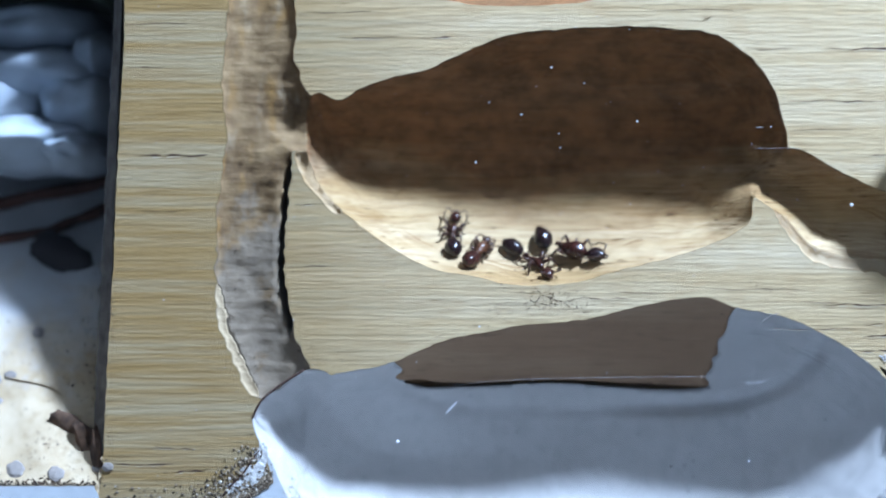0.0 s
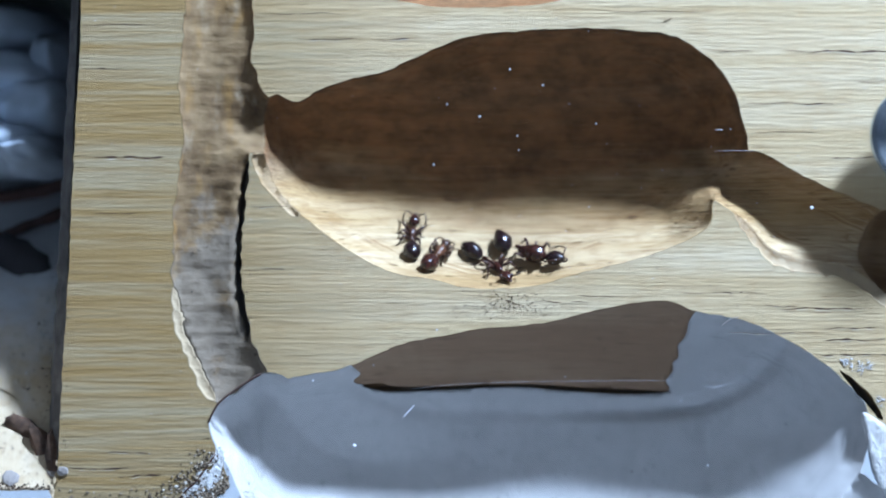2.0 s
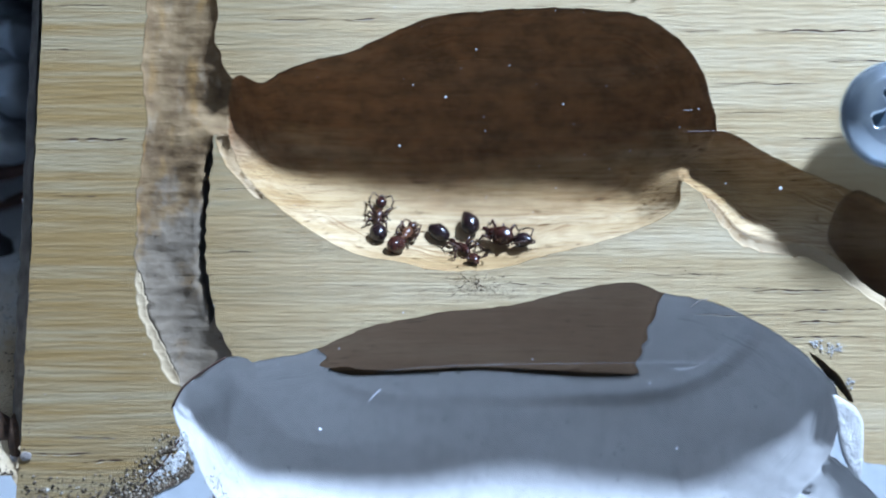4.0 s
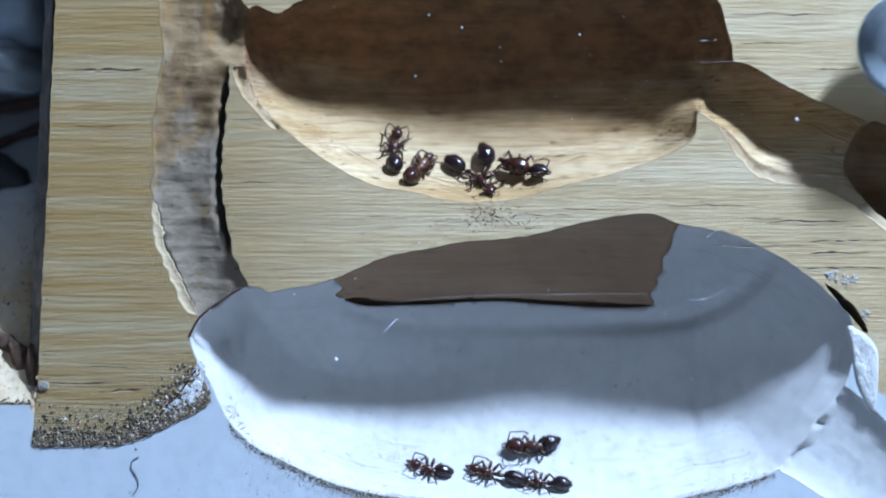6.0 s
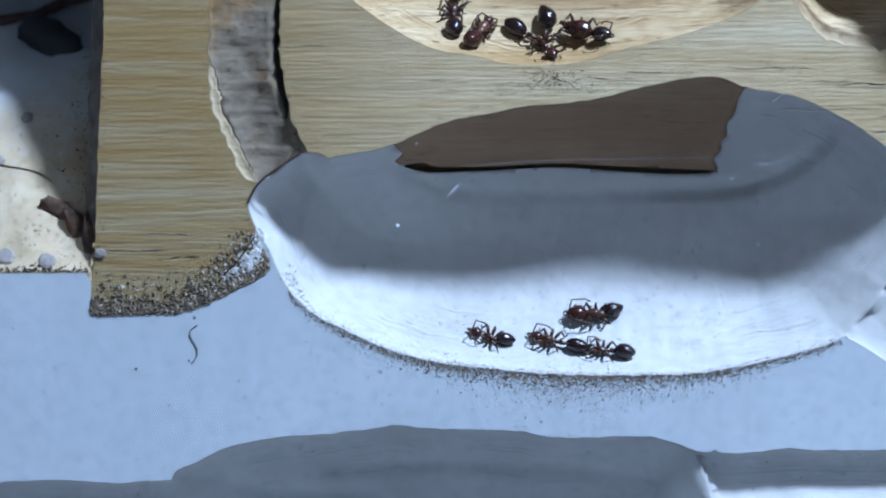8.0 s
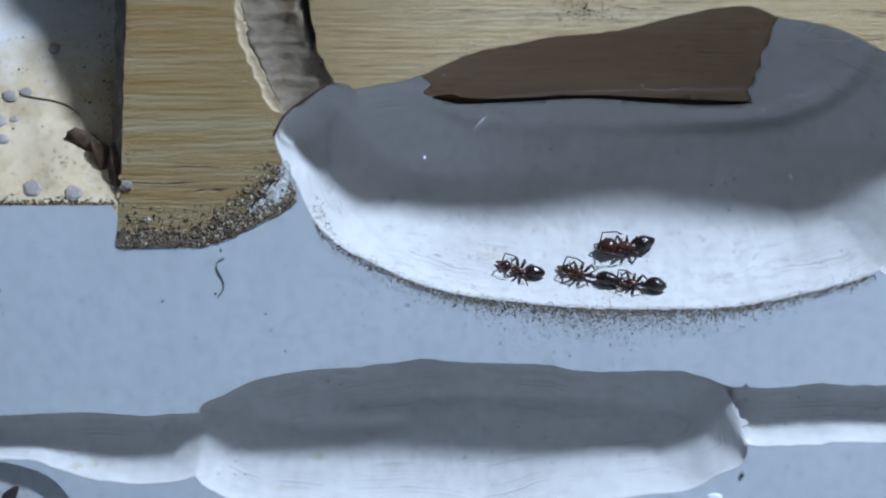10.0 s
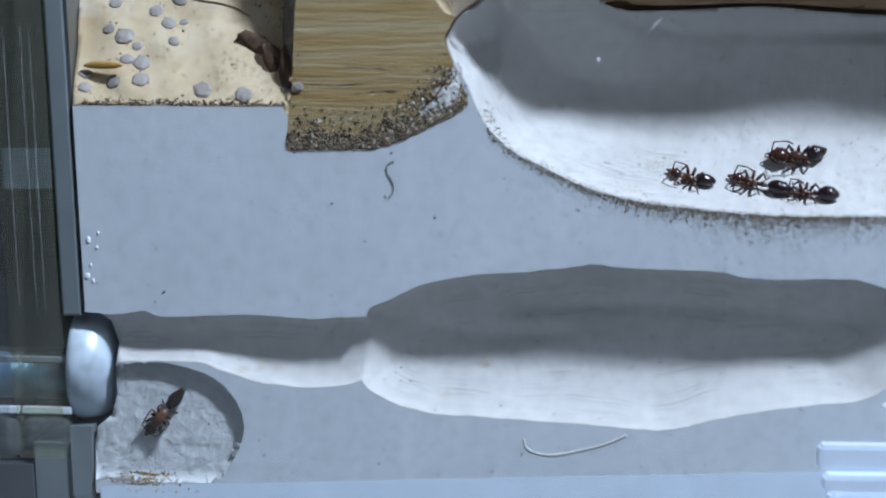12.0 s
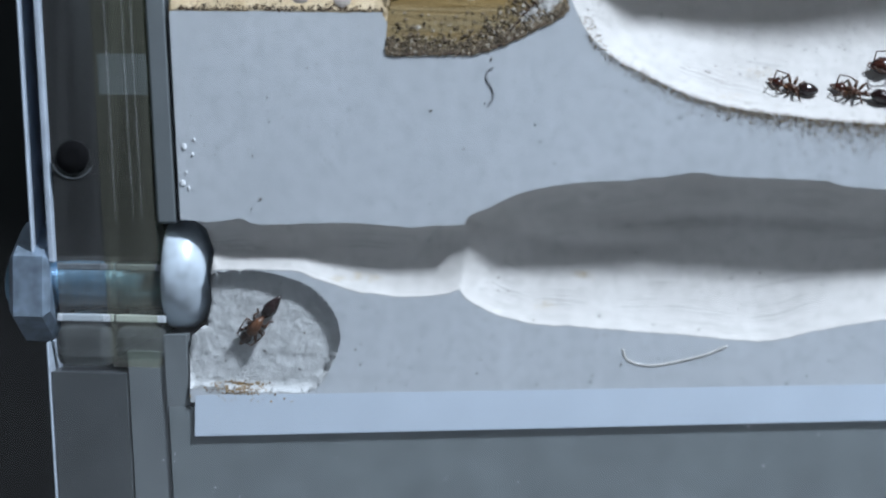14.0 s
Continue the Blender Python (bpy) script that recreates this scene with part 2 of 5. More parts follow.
def grey_upper(m, dust, z0):
    """Grey patches on a surface's upper end: dust, with ambient haze in the colour."""
    n, l = m.node_tree.nodes, m.node_tree.links
    b = n["Principled BSDF"]
    base = b.inputs["Base Color"].links[0].from_socket
    sp, tc = n.new("ShaderNodeSeparateXYZ"), n.new("ShaderNodeTexCoord")
    l.new(tc.outputs["Object"], sp.inputs[0])
    f = maths(n, l, "MULTIPLY", maths(n, l, "SUBTRACT", sp.outputs["Z"], z0), 110.0)
    f = maths(n, l, "ADD", f, maths(n, l, "MULTIPLY", maths(n, l, "SUBTRACT", noise_tex(n, l, coords(n, l, (260, 260, 260)), 1.0, 5, 0.7), 0.5), 2.5))
    l.new(mix(n, l, ramp(n, l, f, (0.0, (0, 0, 0)), (1.0, (0.9, 0.9, 0.9))), base, dust), b.inputs["Base Color"])


grey_upper(CRUST, (0.60, 0.61, 0.62), 0.0685)
ROUGH_PLASTER = plaster_material("chipped_plaster", (0.58, 0.60, 0.61), (0.47, 0.49, 0.50), 0.64, 0.85, False, 2.2)
GLASS = clear_material("clear_acrylic", (0.97, 0.98, 0.98))
STEEL = plain("zinc_plated_steel", (0.70, 0.82, 0.95), 0.24, 0.88, 0.3, 350)
HEAD_STEEL = plain("bright_zinc_head", (0.56, 0.64, 0.72), 0.34, 0.2, 0.3, 420)
NUT_STEEL = plain("dull_zinc_steel", (0.33, 0.42, 0.53), 0.35, 0.6, 0.3, 900)
THREAD_STEEL = plain("blue_zinc_thread", (0.26, 0.44, 0.60), 0.28, 0.55, 0.25, 1500)


# ---- plan of the nest: outlines in the front plane (x, z), mm ----
def spline(points, n=6, closed=True):
    """A smooth line through the given corners."""
    p = [Vector(q) for q in points]
    out = []
    m = len(p)
    for i in range(m if closed else m - 1):
        a, b, c, d = (p[(i + k) % m] if closed else p[min(max(i + k, 0), m - 1)] for k in (-1, 0, 1, 2))
        for k in range(n):
            t = k / n
            out.append(0.5 * ((2 * b) + (c - a) * t + (2 * a - 5 * b + 4 * c - d) * t * t + (3 * b - a - 3 * c + d) * t ** 3))
    if not closed:
        out.append(p[-1])
    return np.array([(q.x, q.y) for q in out])


UPPER = spline([(-12.9, 12.0), (-12.1, 12.5), (-10.4, 11.8), (-8.7, 12.8), (-5.9, 13.8), (-3.1, 14.4), (-0.3, 15.7), (3.0, 17.1), (5.8, 17.6),
                (12.3, 18.0), (17.9, 17.8), (20.7, 17.4), (22.8, 16.2), (24.4, 14.8), (25.7, 12.8), (26.3, 10.7), (26.9, 8.2), (26.5, 6.0), (24.1, 3.9),
                (23.8, 1.9), (22.7, 0.9), (20.2, -0.3), (17.4, -1.2), (12.7, -2.4), (9.5, -3.3), (6.7, -3.6), (3.4, -3.5), (0.6, -2.8), (-2.1, -2.4),
                (-4.9, -1.2), (-7.7, 0.6), (-10.1, 2.5), (-11.9, 4.4), (-12.7, 6.0), (-13.2, 8.0), (-13.4, 10.0)])
EXIT = spline([(23.5, 8.1), (26.9, 7.9), (28.6, 7.4), (30.5, 6.3), (33.2, 4.9), (35.1, 4.1), (37.8, 3.0), (41.0, 1.6), (46.0, -1.7), (48.5, -7.0),
               (44.2, -8.1), (40.9, -5.9), (37.8, -3.5), (35.0, -1.8), (31.3, -1.3), (28.6, -0.2), (26.7, 1.8), (24.0, 3.8), (21.7, 5.3)])
SHAFT = spline([(-19.9, 36), (-19.7, 23.1), (-19.8, 18.3), (-20.1, 15.0), (-20.2, 11.7), (-19.8, 9.1), (-20.2, 5.6), (-20.6, 2.8), (-20.6, -3.3),
                (-20.2, -6.1), (-19.3, -8.5), (-18.3, -10.6), (-17.4, -12.2), (-15.6, -13.6), (-12.3, -11.6), (-13.0, -9.9), (-13.9, -8.0), (-14.6, -5.7),
                (-15.0, -3.3), (-15.0, 0.0), (-14.8, 2.8), (-14.5, 5.6), (-14.3, 7.6), (-12.8, 8.4), (-12.6, 11.8), (-13.5, 12.9), (-13.8, 14.1),
                (-14.2, 16.0), (-14.0, 18.3), (-14.1, 23.1), (-13.8, 36)])
SCOOP = spline([(-17.6, -14.7), (-16.7, -13.0), (-15.1, -11.7), (-13.3, -10.5), (-11.0, -11.2), (-11.2, -15.0), (-11.4, -19.0), (-11.0, -23.6), (-11.7, -23.9),
                (-13.5, -22.5), (-14.9, -20.9), (-15.7, -18.9), (-16.8, -16.9)])
LOWER = spline([(-14.9, -14.0), (-13.4, -10.8), (-11.6, -11.0), (-9.6, -10.7), (-6.8, -10.2), (-4.0, -9.1), (-1.2, -8.0),
                (1.6, -7.5), (4.4, -6.9), (8.1, -6.6), (10.9, -6.2), (13.6, -5.5), (16.4, -4.9), (18.8, -4.6), (20.6, -4.7), (22.9, -5.5), (26.2, -6.1),
                (28.5, -7.0), (30.8, -8.2), (33.1, -9.8), (35.0, -11.4), (36.6, -13.5), (36.3, -17.8), (33.7, -21.9), (30.4, -25.5), (26.7, -26.8),
                (23.1, -27.7), (18.9, -28.4), (12.6, -28.6), (5.9, -28.4), (-0.9, -27.7), (-4.1, -27.1), (-7.2, -26.1), (-9.9, -24.8), (-11.7, -23.9),
                (-13.6, -22.3), (-15.0, -18.5)])
DRAIN = spline([(30.0, -19.6), (34.1, -17.8), (37.3, -19.6), (41.0, -23.3), (44.7, -27.0), (48.4, -34.4), (43.8, -35.3), (39.2, -30.7), (36.4, -29.3),
                (34.1, -27.8), (31.8, -26.3), (30.4, -25.5), (29.0, -23.3)])
THIRD = spline([(-23.9, -36.7), (-22.3, -35.6), (-19.6, -34.4), (-17.3, -33.8), (-14.5, -33.4), (-10.0, -33.1), (-7.2, -32.7), (-5.2, -32.5), (-3.2, -32.8),
                (3.6, -33.0), (5.9, -33.4), (8.1, -33.6), (14.0, -33.5), (16.2, -33.8), (18.2, -34.7), (19.4, -36.6), (20.2, -39.8), (19.6, -41.2),
                (17.7, -42.0), (15.5, -43.2), (11.0, -43.7), (6.5, -44.4), (3.3, -45.1), (-0.3, -45.8), (-5.8, -45.5), (-14.0, -45.0), (-18.6, -44.7),
                (-21.3, -44.1), (-23.2, -43.2), (-24.2, -42.2), (-24.7, -40.0)])
WAY_WEST = spline([(-50, -36.8), (-45.3, -37.0), (-43.4, -36.9), (-41.8, -36.7), (-40.2, -37.1), (-32.9, -36.9), (-28.3, -37.2), (-25.6, -37.0), (-22.0, -37.2),
                   (-22.0, -40.9), (-24.7, -42.3), (-26.9, -42.7), (-29.2, -42.8), (-32.8, -42.4), (-35.6, -41.5), (-38.4, -40.8), (-43.4, -40.9), (-50, -41.3)])
WAY_EAST = spline([(17.2, -34.7), (19.6, -34.8), (20.0, -34.5), (20.6, -34.9), (22.9, -34.8), (26.1, -34.5), (29.1, -34.7), (50, -34.9), (50, -39.7),
                   (29.2, -39.3), (26.1, -39.5), (22.5, -39.6), (20.3, -39.5), (18.7, -38.6), (16.6, -37.4)])
RECESS = spline([(-50, -40.2), (-44.5, -40.9), (-40.8, -40.8), (-37.6, -41.5), (-35.8, -42.4), (-34.4, -44.0), (-33.8, -45.8), (-34.1, -47.6), (-35.2, -49.7),
                 (-36.4, -50.6), (-39.4, -50.7), (-43.0, -50.6), (-45.6, -50.5), (-50, -50.5)])
PASSAGE = spline([(-17.2, 9.6), (-16.2, 8.3), (-14.6, 7.7), (-13.0, 7.6), (-12.3, 8.6), (-12.2, 11.4), (-13.3, 12.7), (-14.6, 12.9), (-16.4, 11.6)])
LIPS = [spline(q) for q in (
    [(-20.75, -3.5), (-20.6, -6.0), (-19.75, -8.6), (-18.8, -10.8), (-17.6, -12.9), (-16.9, -12.6), (-17.6, -10.6), (-18.6, -8.0), (-19.5, -5.2), (-20.1, -3.6)],
    [(-14.2, 7.2), (-13.3, 7.7), (-12.4, 6.2), (-11.6, 4.6), (-10.2, 2.9), (-10.7, 2.3), (-12.4, 3.9), (-13.6, 5.6)],
    [(25.6, 2.6), (26.9, 2.4), (28.8, 0.5), (31.4, -0.6), (35.0, -1.2), (38.0, -2.9), (41.0, -5.2), (40.7, -6.9), (37.4, -4.5), (34.6, -2.7), (31.0, -2.2), (28.2, -1.0)])]
TOP = spline([(-9, 40), (-7, 25), (-3.3, 20.9), (-1.4, 20.2), (0.9, 19.8), (3.7, 19.7), (7.5, 19.8), (10.8, 20.2), (13.6, 21.2), (19, 27), (21, 40)])
HOLE = spline([(38.5, 3.0), (37.3, 2.1), (36.7, 0.9), (36.3, -0.5), (36.8, -2.0), (38.0, -3.8), (41.0, -6.0), (46, -8.0), (47.5, -6), (46.2, -1.6), (41.5, 1.5)])
SLOT = np.array([(-50, -36.9), (-45.6, -36.9), (-44.9, -37.6), (-44.35, -39.5), (-44.35, -43.5), (-44.9, -45.3), (-45.6, -46.0), (-50, -46.0)])
PATCH = spline([(-5.8, -9.6), (-5.2, -10.6), (-5.4, -11.5), (2, -11.9), (8.0, -11.7), (14, -12.0), (20.6, -12.2), (20.75, -11.2), (21.3, -10.4), (21.25, -9.7), (21.7, -9.2), (21.6, -8.2), (22.1, -7.5), (22.2, -6.3),
                (21.8, -3.5), (8, -3.5), (-3.0, -7.6)], 4)
GROOVE = spline([(-5.2, -11.65), (-3.6, -12.1), (-2.6, -12.2), (2.0, -12.05), (7.5, -11.8), (12.0, -12.1), (17.0, -12.4), (20.5, -12.3), (20.6, -12.1), (14.0, -11.8), (8.0, -11.5), (2.0, -11.7), (-2.4, -11.7), (-3.5, -11.4)], 3)


def dense(points, step=0.6):
    """The same outline with short sides, slightly uneven like a sawn edge."""
    p, out = np.array(points, float), []
    for a, c in zip(p, np.roll(p, -1, 0)):
        n = max(1, int(np.hypot(*(c - a)) / step))
        out.extend(a + (c - a) * k / n for k in range(n))
    return np.array([(x + 0.10 * noise.noise((x * 1.7, z * 1.7, 0.5)), z + 0.10 * noise.noise((x * 1.7, z * 1.7, 5.5))) for x, z in out])


WELL = dense([(-52, -20.15), (-30.7, -20.2), (-30.3, -21.0), (-29.95, -18.4), (-29.6, -9.9), (-29.2, -2.4), (-28.8, 8.4), (-28.4, 15.5), (-28.2, 40), (-52, 40)])
WOOD = dense([(-28.2, 40), (-28.4, 15.5), (-28.8, 8.4), (-29.2, -2.4), (-29.6, -9.9), (-29.95, -18.4), (-30.3, -21.0), (-30.3, -22.4), (-29.9, -23.5),
              (-26.7, -23.3), (-23.6, -23.3), (-21.3, -22.6), (-19.0, -21.5), (-17.2, -20.6), (-15.9, -19.6), (-16.4, -17.6), (-12, -15), (0, -15), (30, -15),
              (37.2, -14.1), (38.2, -15.5), (38.7, -19.2), (40.8, -19.6), (60, -19.9), (60, 40)])
SLIT = spline([(-14.5, 7.3), (-15.0, 5.8), (-15.25, 2.8), (-15.5, 0.0), (-15.45, -3.3), (-15.0, -5.9), (-14.3, -8.2), (-14.4, -5.7), (-14.85, -3.3), (-14.9, 0.0), (-14.7, 2.8), (-14.4, 5.6)])
CRESCENT = spline([(34.3, -10.2), (35.6, -11.15), (36.9, -12.35), (37.9, -14.15), (37.5, -14.2), (36.55, -13.1), (35.6, -12.0), (34.8, -11.0)])
ARC = spline([(-5.0, -12.1), (-1, -13.6), (7, -14.0), (15, -13.9), (22.5, -13.6), (25.2, -12.9), (27.4, -11.7), (28.9, -10.2), (29.9, -8.8), (30.2, -7.6)], 20, False)
THIRD_MARKS = [spline(q, 30, False) for q in ([(-22.5, -36.6), (-18.5, -38.0), (-13.5, -38.6), (-8.0, -38.4)], [(-12.0, -36.4), (-2.0, -36.0), (8.0, -36.5), (16.0, -37.4)])]
LEAN = -0.058  # the nest's outer edge slopes: x per mm of height


def left_edge(z):
    return -47.8 + LEAN * (z + 19.3)


XMIN, XMAX, ZMIN, ZMAX = -52.0, 46.0, -51.6, 36.0


def inside(p, poly):
    x, y = p[:, 0], p[:, 1]
    c = np.zeros(len(p), bool)
    q = np.roll(poly, -1, 0)
    for (ax, ay), (bx, by) in zip(poly, q):
        if ay != by:
            c ^= ((ay > y) != (by > y)) & (x < (bx - ax) * (y - ay) / (by - ay) + ax)
    return c


def rim_distance(p, poly):
    best = np.full(len(p), 1e9)
    q = np.roll(poly, -1, 0)
    for a, b in zip(poly, q):
        d = b - a
        t = np.clip(((p - a) @ d) / max(d @ d, 1e-9), 0, 1)
        best = np.minimum(best, ((p - a - t[:, None] * d) ** 2).sum(1))
    return np.sqrt(best)


# outline, depth, width of the wall's curve, how round the wall is
def even(poly, step=0.5, ragged=0.11):
    """The outline with sides of one short length."""
    q = np.vstack([poly, poly[:1]])
    run = np.concatenate([[0], np.cumsum(np.hypot(*np.diff(q, axis=0).T))])
    s = np.linspace(0, run[-1], max(8, int(run[-1] / step)), endpoint=False)
    e = np.stack([np.interp(s, run, q[:, 0]), np.interp(s, run, q[:, 1])], 1)
    return np.array([(x + ragged * noise.noise((x * 1.9, z * 1.9, 2.5)), z + ragged * noise.noise((x * 1.9, z * 1.9, 8.5))) for x, z in e])


UPPER, EXIT, SHAFT, SLIT, LOWER, SCOOP, DRAIN, TOP, HOLE, THIRD, WAY_WEST, WAY_EAST, CRESCENT, PASSAGE = map(even, (UPPER, EXIT, SHAFT, SLIT, LOWER, SCOOP, DRAIN, TOP, HOLE, THIRD, WAY_WEST, WAY_EAST, CRESCENT, PASSAGE))
SHAFT, SLIT = even(SHAFT, 0.4, 0.18), even(SLIT, 0.3, 0.14)
LIPS = [even(q, 0.3, 0.3) for q in LIPS]
HOLLOWS = [(UPPER, 8.2, 9.5, 1.8), (EXIT, 3.4, 3.2, 1.8), (SHAFT, 0.85, 2.8, 2.0), (SLIT, 4.0, 0.35, 2.0), (LOWER, 8.3, 10.5, 1.8), (SCOOP, 4.6, 4.4, 1.8), (DRAIN, 0.9, 3.0, 1.8),
           (TOP, 6.0, 8.0, 1.8), (HOLE, 9.0, 2.0, 2.0),
           (THIRD, 3.7, 5.6, 1.8), (WAY_WEST, 1.8, 2.4, 2.0), (WAY_EAST, 1.7, 2.3, 2.0), (CRESCENT, 11.0, 0.35, 2.0), (PASSAGE, 1.7, 2.6, 1.6)] + [(q, h, 0.45, 1.6) for q, h in zip(LIPS, (0.4, 0.5, 0.75))]
IN_PLASTER = (LOWER, SCOOP, DRAIN, THIRD, WAY_WEST, WAY_EAST)


def wobble(p, scale, seed):
    return np.array([noise.noise((x * scale + seed, z * scale, seed)) for x, z in p])


def depth_at(p):
    """How far the surface lies behind the front plane, and the distance to the nearest rim, at points (x, z) in mm."""
    p = np.asarray(p, float).reshape(-1, 2)
    deep, rim = np.zeros(len(p)), np.full(len(p), 9.0)
    for poly, most, wide, power in HOLLOWS:
        k = inside(p, poly)
        if k.any():
            d = rim_distance(p[k], poly)
            v = most * (1 - (1 - np.clip(d / wide, 0, 1)) ** power) ** (1 / power)
            rim[k] = np.where(v > deep[k], d, rim[k])
            deep[k] = np.maximum(deep[k], v)
    k = inside(p, UPPER)
    deep[k] *= np.clip(np.hypot(p[k][:, 0] - 24.0, p[k][:, 1] - 2.0) / 3.4, 0.08, 1.0) ** 0.7
    k = inside(p, SHAFT)
    if k.any():
        d = np.clip(rim_distance(p[k], SHAFT) / 1.2, 0, 1)
        deep[k] += d * (0.08 * np.sin(p[k][:, 1] * 5.6 + 2.5 * wobble(p[k], 0.5, 2.0)) + 0.22 * wobble(p[k], 0.6, 9.0))
    k = inside(p, LOWER)
    deep[k] *= np.clip((38.5 - p[k][:, 0]) / 14.0, 0.3, 1.0) ** 0.8
    k = inside(p, THIRD)
    deep[k] *= np.clip((22.0 - p[k][:, 0]) / 9.0, 0.3, 1.0) ** 0.8
    k = rim < 8.9
    deep[k] += np.clip(rim[k] / 1.5, 0, 1) * (0.12 * wobble(p[k], 0.22, 1.0) + 0.05 * wobble(p[k], 1.1, 4.0))
    deep[k] = np.maximum(deep[k], 0.0)
    k = inside(p, LOWER)
    if k.any():
        d = np.sqrt(((p[k][:, None, :] - ARC[None]) ** 2).sum(2).min(1))
        deep[k] += 0.9 * np.exp(-(d / 0.6) ** 2) * np.clip((p[k][:, 0] - 8) / 14, 0.25, 1)
    k = inside(p, THIRD)
    if k.any():
        for mark in THIRD_MARKS:
            d = np.sqrt(((p[k][:, None, :] - mark[None]) ** 2).sum(2).min(1))
            deep[k] += 0.35 * np.exp(-(d / 0.75) ** 2)
    k = inside(p, SLOT)
    deep[k] = 9.5
    k = inside(p, RECESS)
    if k.any():
        d = rim_distance(p[k], RECESS)
        deep[k] = np.maximum(deep[k], np.minimum(d * 2.0, 0.75) + np.minimum(d, 0.5) * (0.17 * wobble(p[k], 1.2, 7.0) + 0.20 * wobble(p[k], 3.4, 17.0)))
    k = inside(p, WELL)
    if k.any():
        up = p[k][:, 1] + 20.2
        deep[k] = np.maximum(deep[k], np.clip(up, 0, None) * 0.55 + np.clip(up - 14, 0, None) * 0.5 + np.minimum(up, 1) * 0.5 * wobble(p[k], 0.35, 3.0))
    return deep, rim


def point(x, y, z):
    return (x * MM, y * MM, (z + LIFT) * MM)


def relief():
    """The nest's front, cut into triangles along every outline: points, triangles, owner of each triangle."""
    from mathutils.geometry import delaunay_2d_cdt
    rng = np.random.default_rng(4)
    verts, edges = [], []

    def line(pts, closed=True):
        s = len(verts)
        verts.extend(pts)
        n = len(pts)
        edges.extend((s + i, s + (i + 1) % n) for i in range(n if closed else n - 1))

    def trim(poly):
        q = np.clip(poly, (XMIN, ZMIN), (XMAX, ZMAX))
        q[:, 0] = np.maximum(q[:, 0], left_edge(q[:, 1]))
        return q

    for poly, *_ in HOLLOWS:
        line(trim(poly))
    for poly in (RECESS, WELL, WOOD, SLOT, PATCH, GROOVE):
        line(trim(poly))
    line([(left_edge(ZMIN), ZMIN), (XMAX, ZMIN), (XMAX, ZMAX), (left_edge(ZMAX), ZMAX)])
    step = 0.42
    gx, gz = np.meshgrid(np.arange(XMIN + 0.2, XMAX, step), np.arange(ZMIN + 0.2, ZMAX, step))
    g = np.stack([gx.ravel(), gz.ravel()], 1) + rng.uniform(-0.12, 0.12, (gx.size, 2))
    g = g[g[:, 0] > left_edge(g[:, 1]) + 0.15]
    hollow = np.zeros(len(g), bool)
    for poly, *_ in HOLLOWS:
        hollow |= inside(g, poly)
    hollow |= inside(g, RECESS) | inside(g, WELL) | inside(g, SLOT)
    for poly, *_ in HOLLOWS:
        box_lo, box_hi = poly.min(0) - 0.5, poly.max(0) + 0.5
        near = np.all((g > box_lo) & (g < box_hi), 1)
        ok = np.ones(len(g), bool)
        ok[near] = rim_distance(g[near], poly) > 0.42
        g, hollow = g[ok], hollow[ok]
    for poly, *_ in HOLLOWS:
        side = np.roll(poly, -1, 0) - np.roll(poly, 1, 0)
        side = np.stack([-side[:, 1], side[:, 0]], 1) / np.maximum(np.hypot(*side.T), 1e-6)[:, None]
        for off in (0.12, 0.3):
            ring = np.concatenate([poly + side * off, poly - side * off])
            ring = ring[inside(ring, poly)]
            ring = ring[rim_distance(ring, poly) > off * 0.8]
            ring = ring[(ring[:, 0] > left_edge(ring[:, 1]) + 0.1) & (ring[:, 0] < XMAX - 0.1) & (ring[:, 1] > ZMIN + 0.1) & (ring[:, 1] < ZMAX - 0.1)]
            verts.extend(ring)
    keep = hollow | (rng.random(len(g)) < 0.04)
    verts.extend(g[keep])
    v2, _, faces, *_ = delaunay_2d_cdt([Vector((float(a), float(b))) for a, b in verts], edges, [], 0, 1e-4)
    p = np.array([(v.x, v.y) for v in v2])
    tri = np.array([f for f in faces if len(f) == 3])
    c = p[tri].mean(1)
    c_in = (c[:, 0] > left_edge(c[:, 1])) & (c[:, 0] < XMAX) & (c[:, 1] > ZMIN) & (c[:, 1] < ZMAX)
    tri, c = tri[c_in], c[c_in]
    lined, cut = np.zeros(len(c), bool), np.zeros(len(c), bool)
    most, which = np.zeros(len(c)), np.full(len(c), -1)
    for i, (poly, top, wide, power) in enumerate(HOLLOWS):
        k = inside(c, poly)
        v = np.zeros(len(c))
        v[k] = top * (1 - (1 - np.clip(rim_distance(c[k], poly) / wide, 0, 1)) ** power) ** (1 / power)
        which = np.where(v > most, i, which)
        most = np.maximum(v, most)
        cut |= k
        if any(poly is q for q in IN_PLASTER):
            lined |= k
    wood, well, rec = inside(c, WOOD), inside(c, WELL), inside(c, RECESS)
    slot, patch, groove = inside(c, SLOT), inside(c, PATCH), inside(c, GROOVE)
    rec, cut = rec | slot, cut & ~slot
    owner = np.where(lined & groove, "groove", np.where(lined & patch, "patch", np.where(lined & ~slot, "lining", np.where(slot, "recess", np.where(wood, "wood", np.where(well, "well", np.where(rec & ~cut, "recess", "plaster")))))))
    cut &= ~well
    which = np.array([0, 0, 2, 2, 4, 4, 4, 7, 8, 9, 9, 9, 12, 2, 14, 15, 16, -1])[which]
    named = np.isin(owner, ("lining", "wood")) & cut & (which >= 0)
    owner = np.array(["hollow_%d" % i if k else str(o) for i, k, o in zip(which, named, owner)])
    return p, tri, owner, cut | rec | well | slot


P2, TRI, OWNER, CUT = relief()
DEEP, RIM = depth_at(P2)


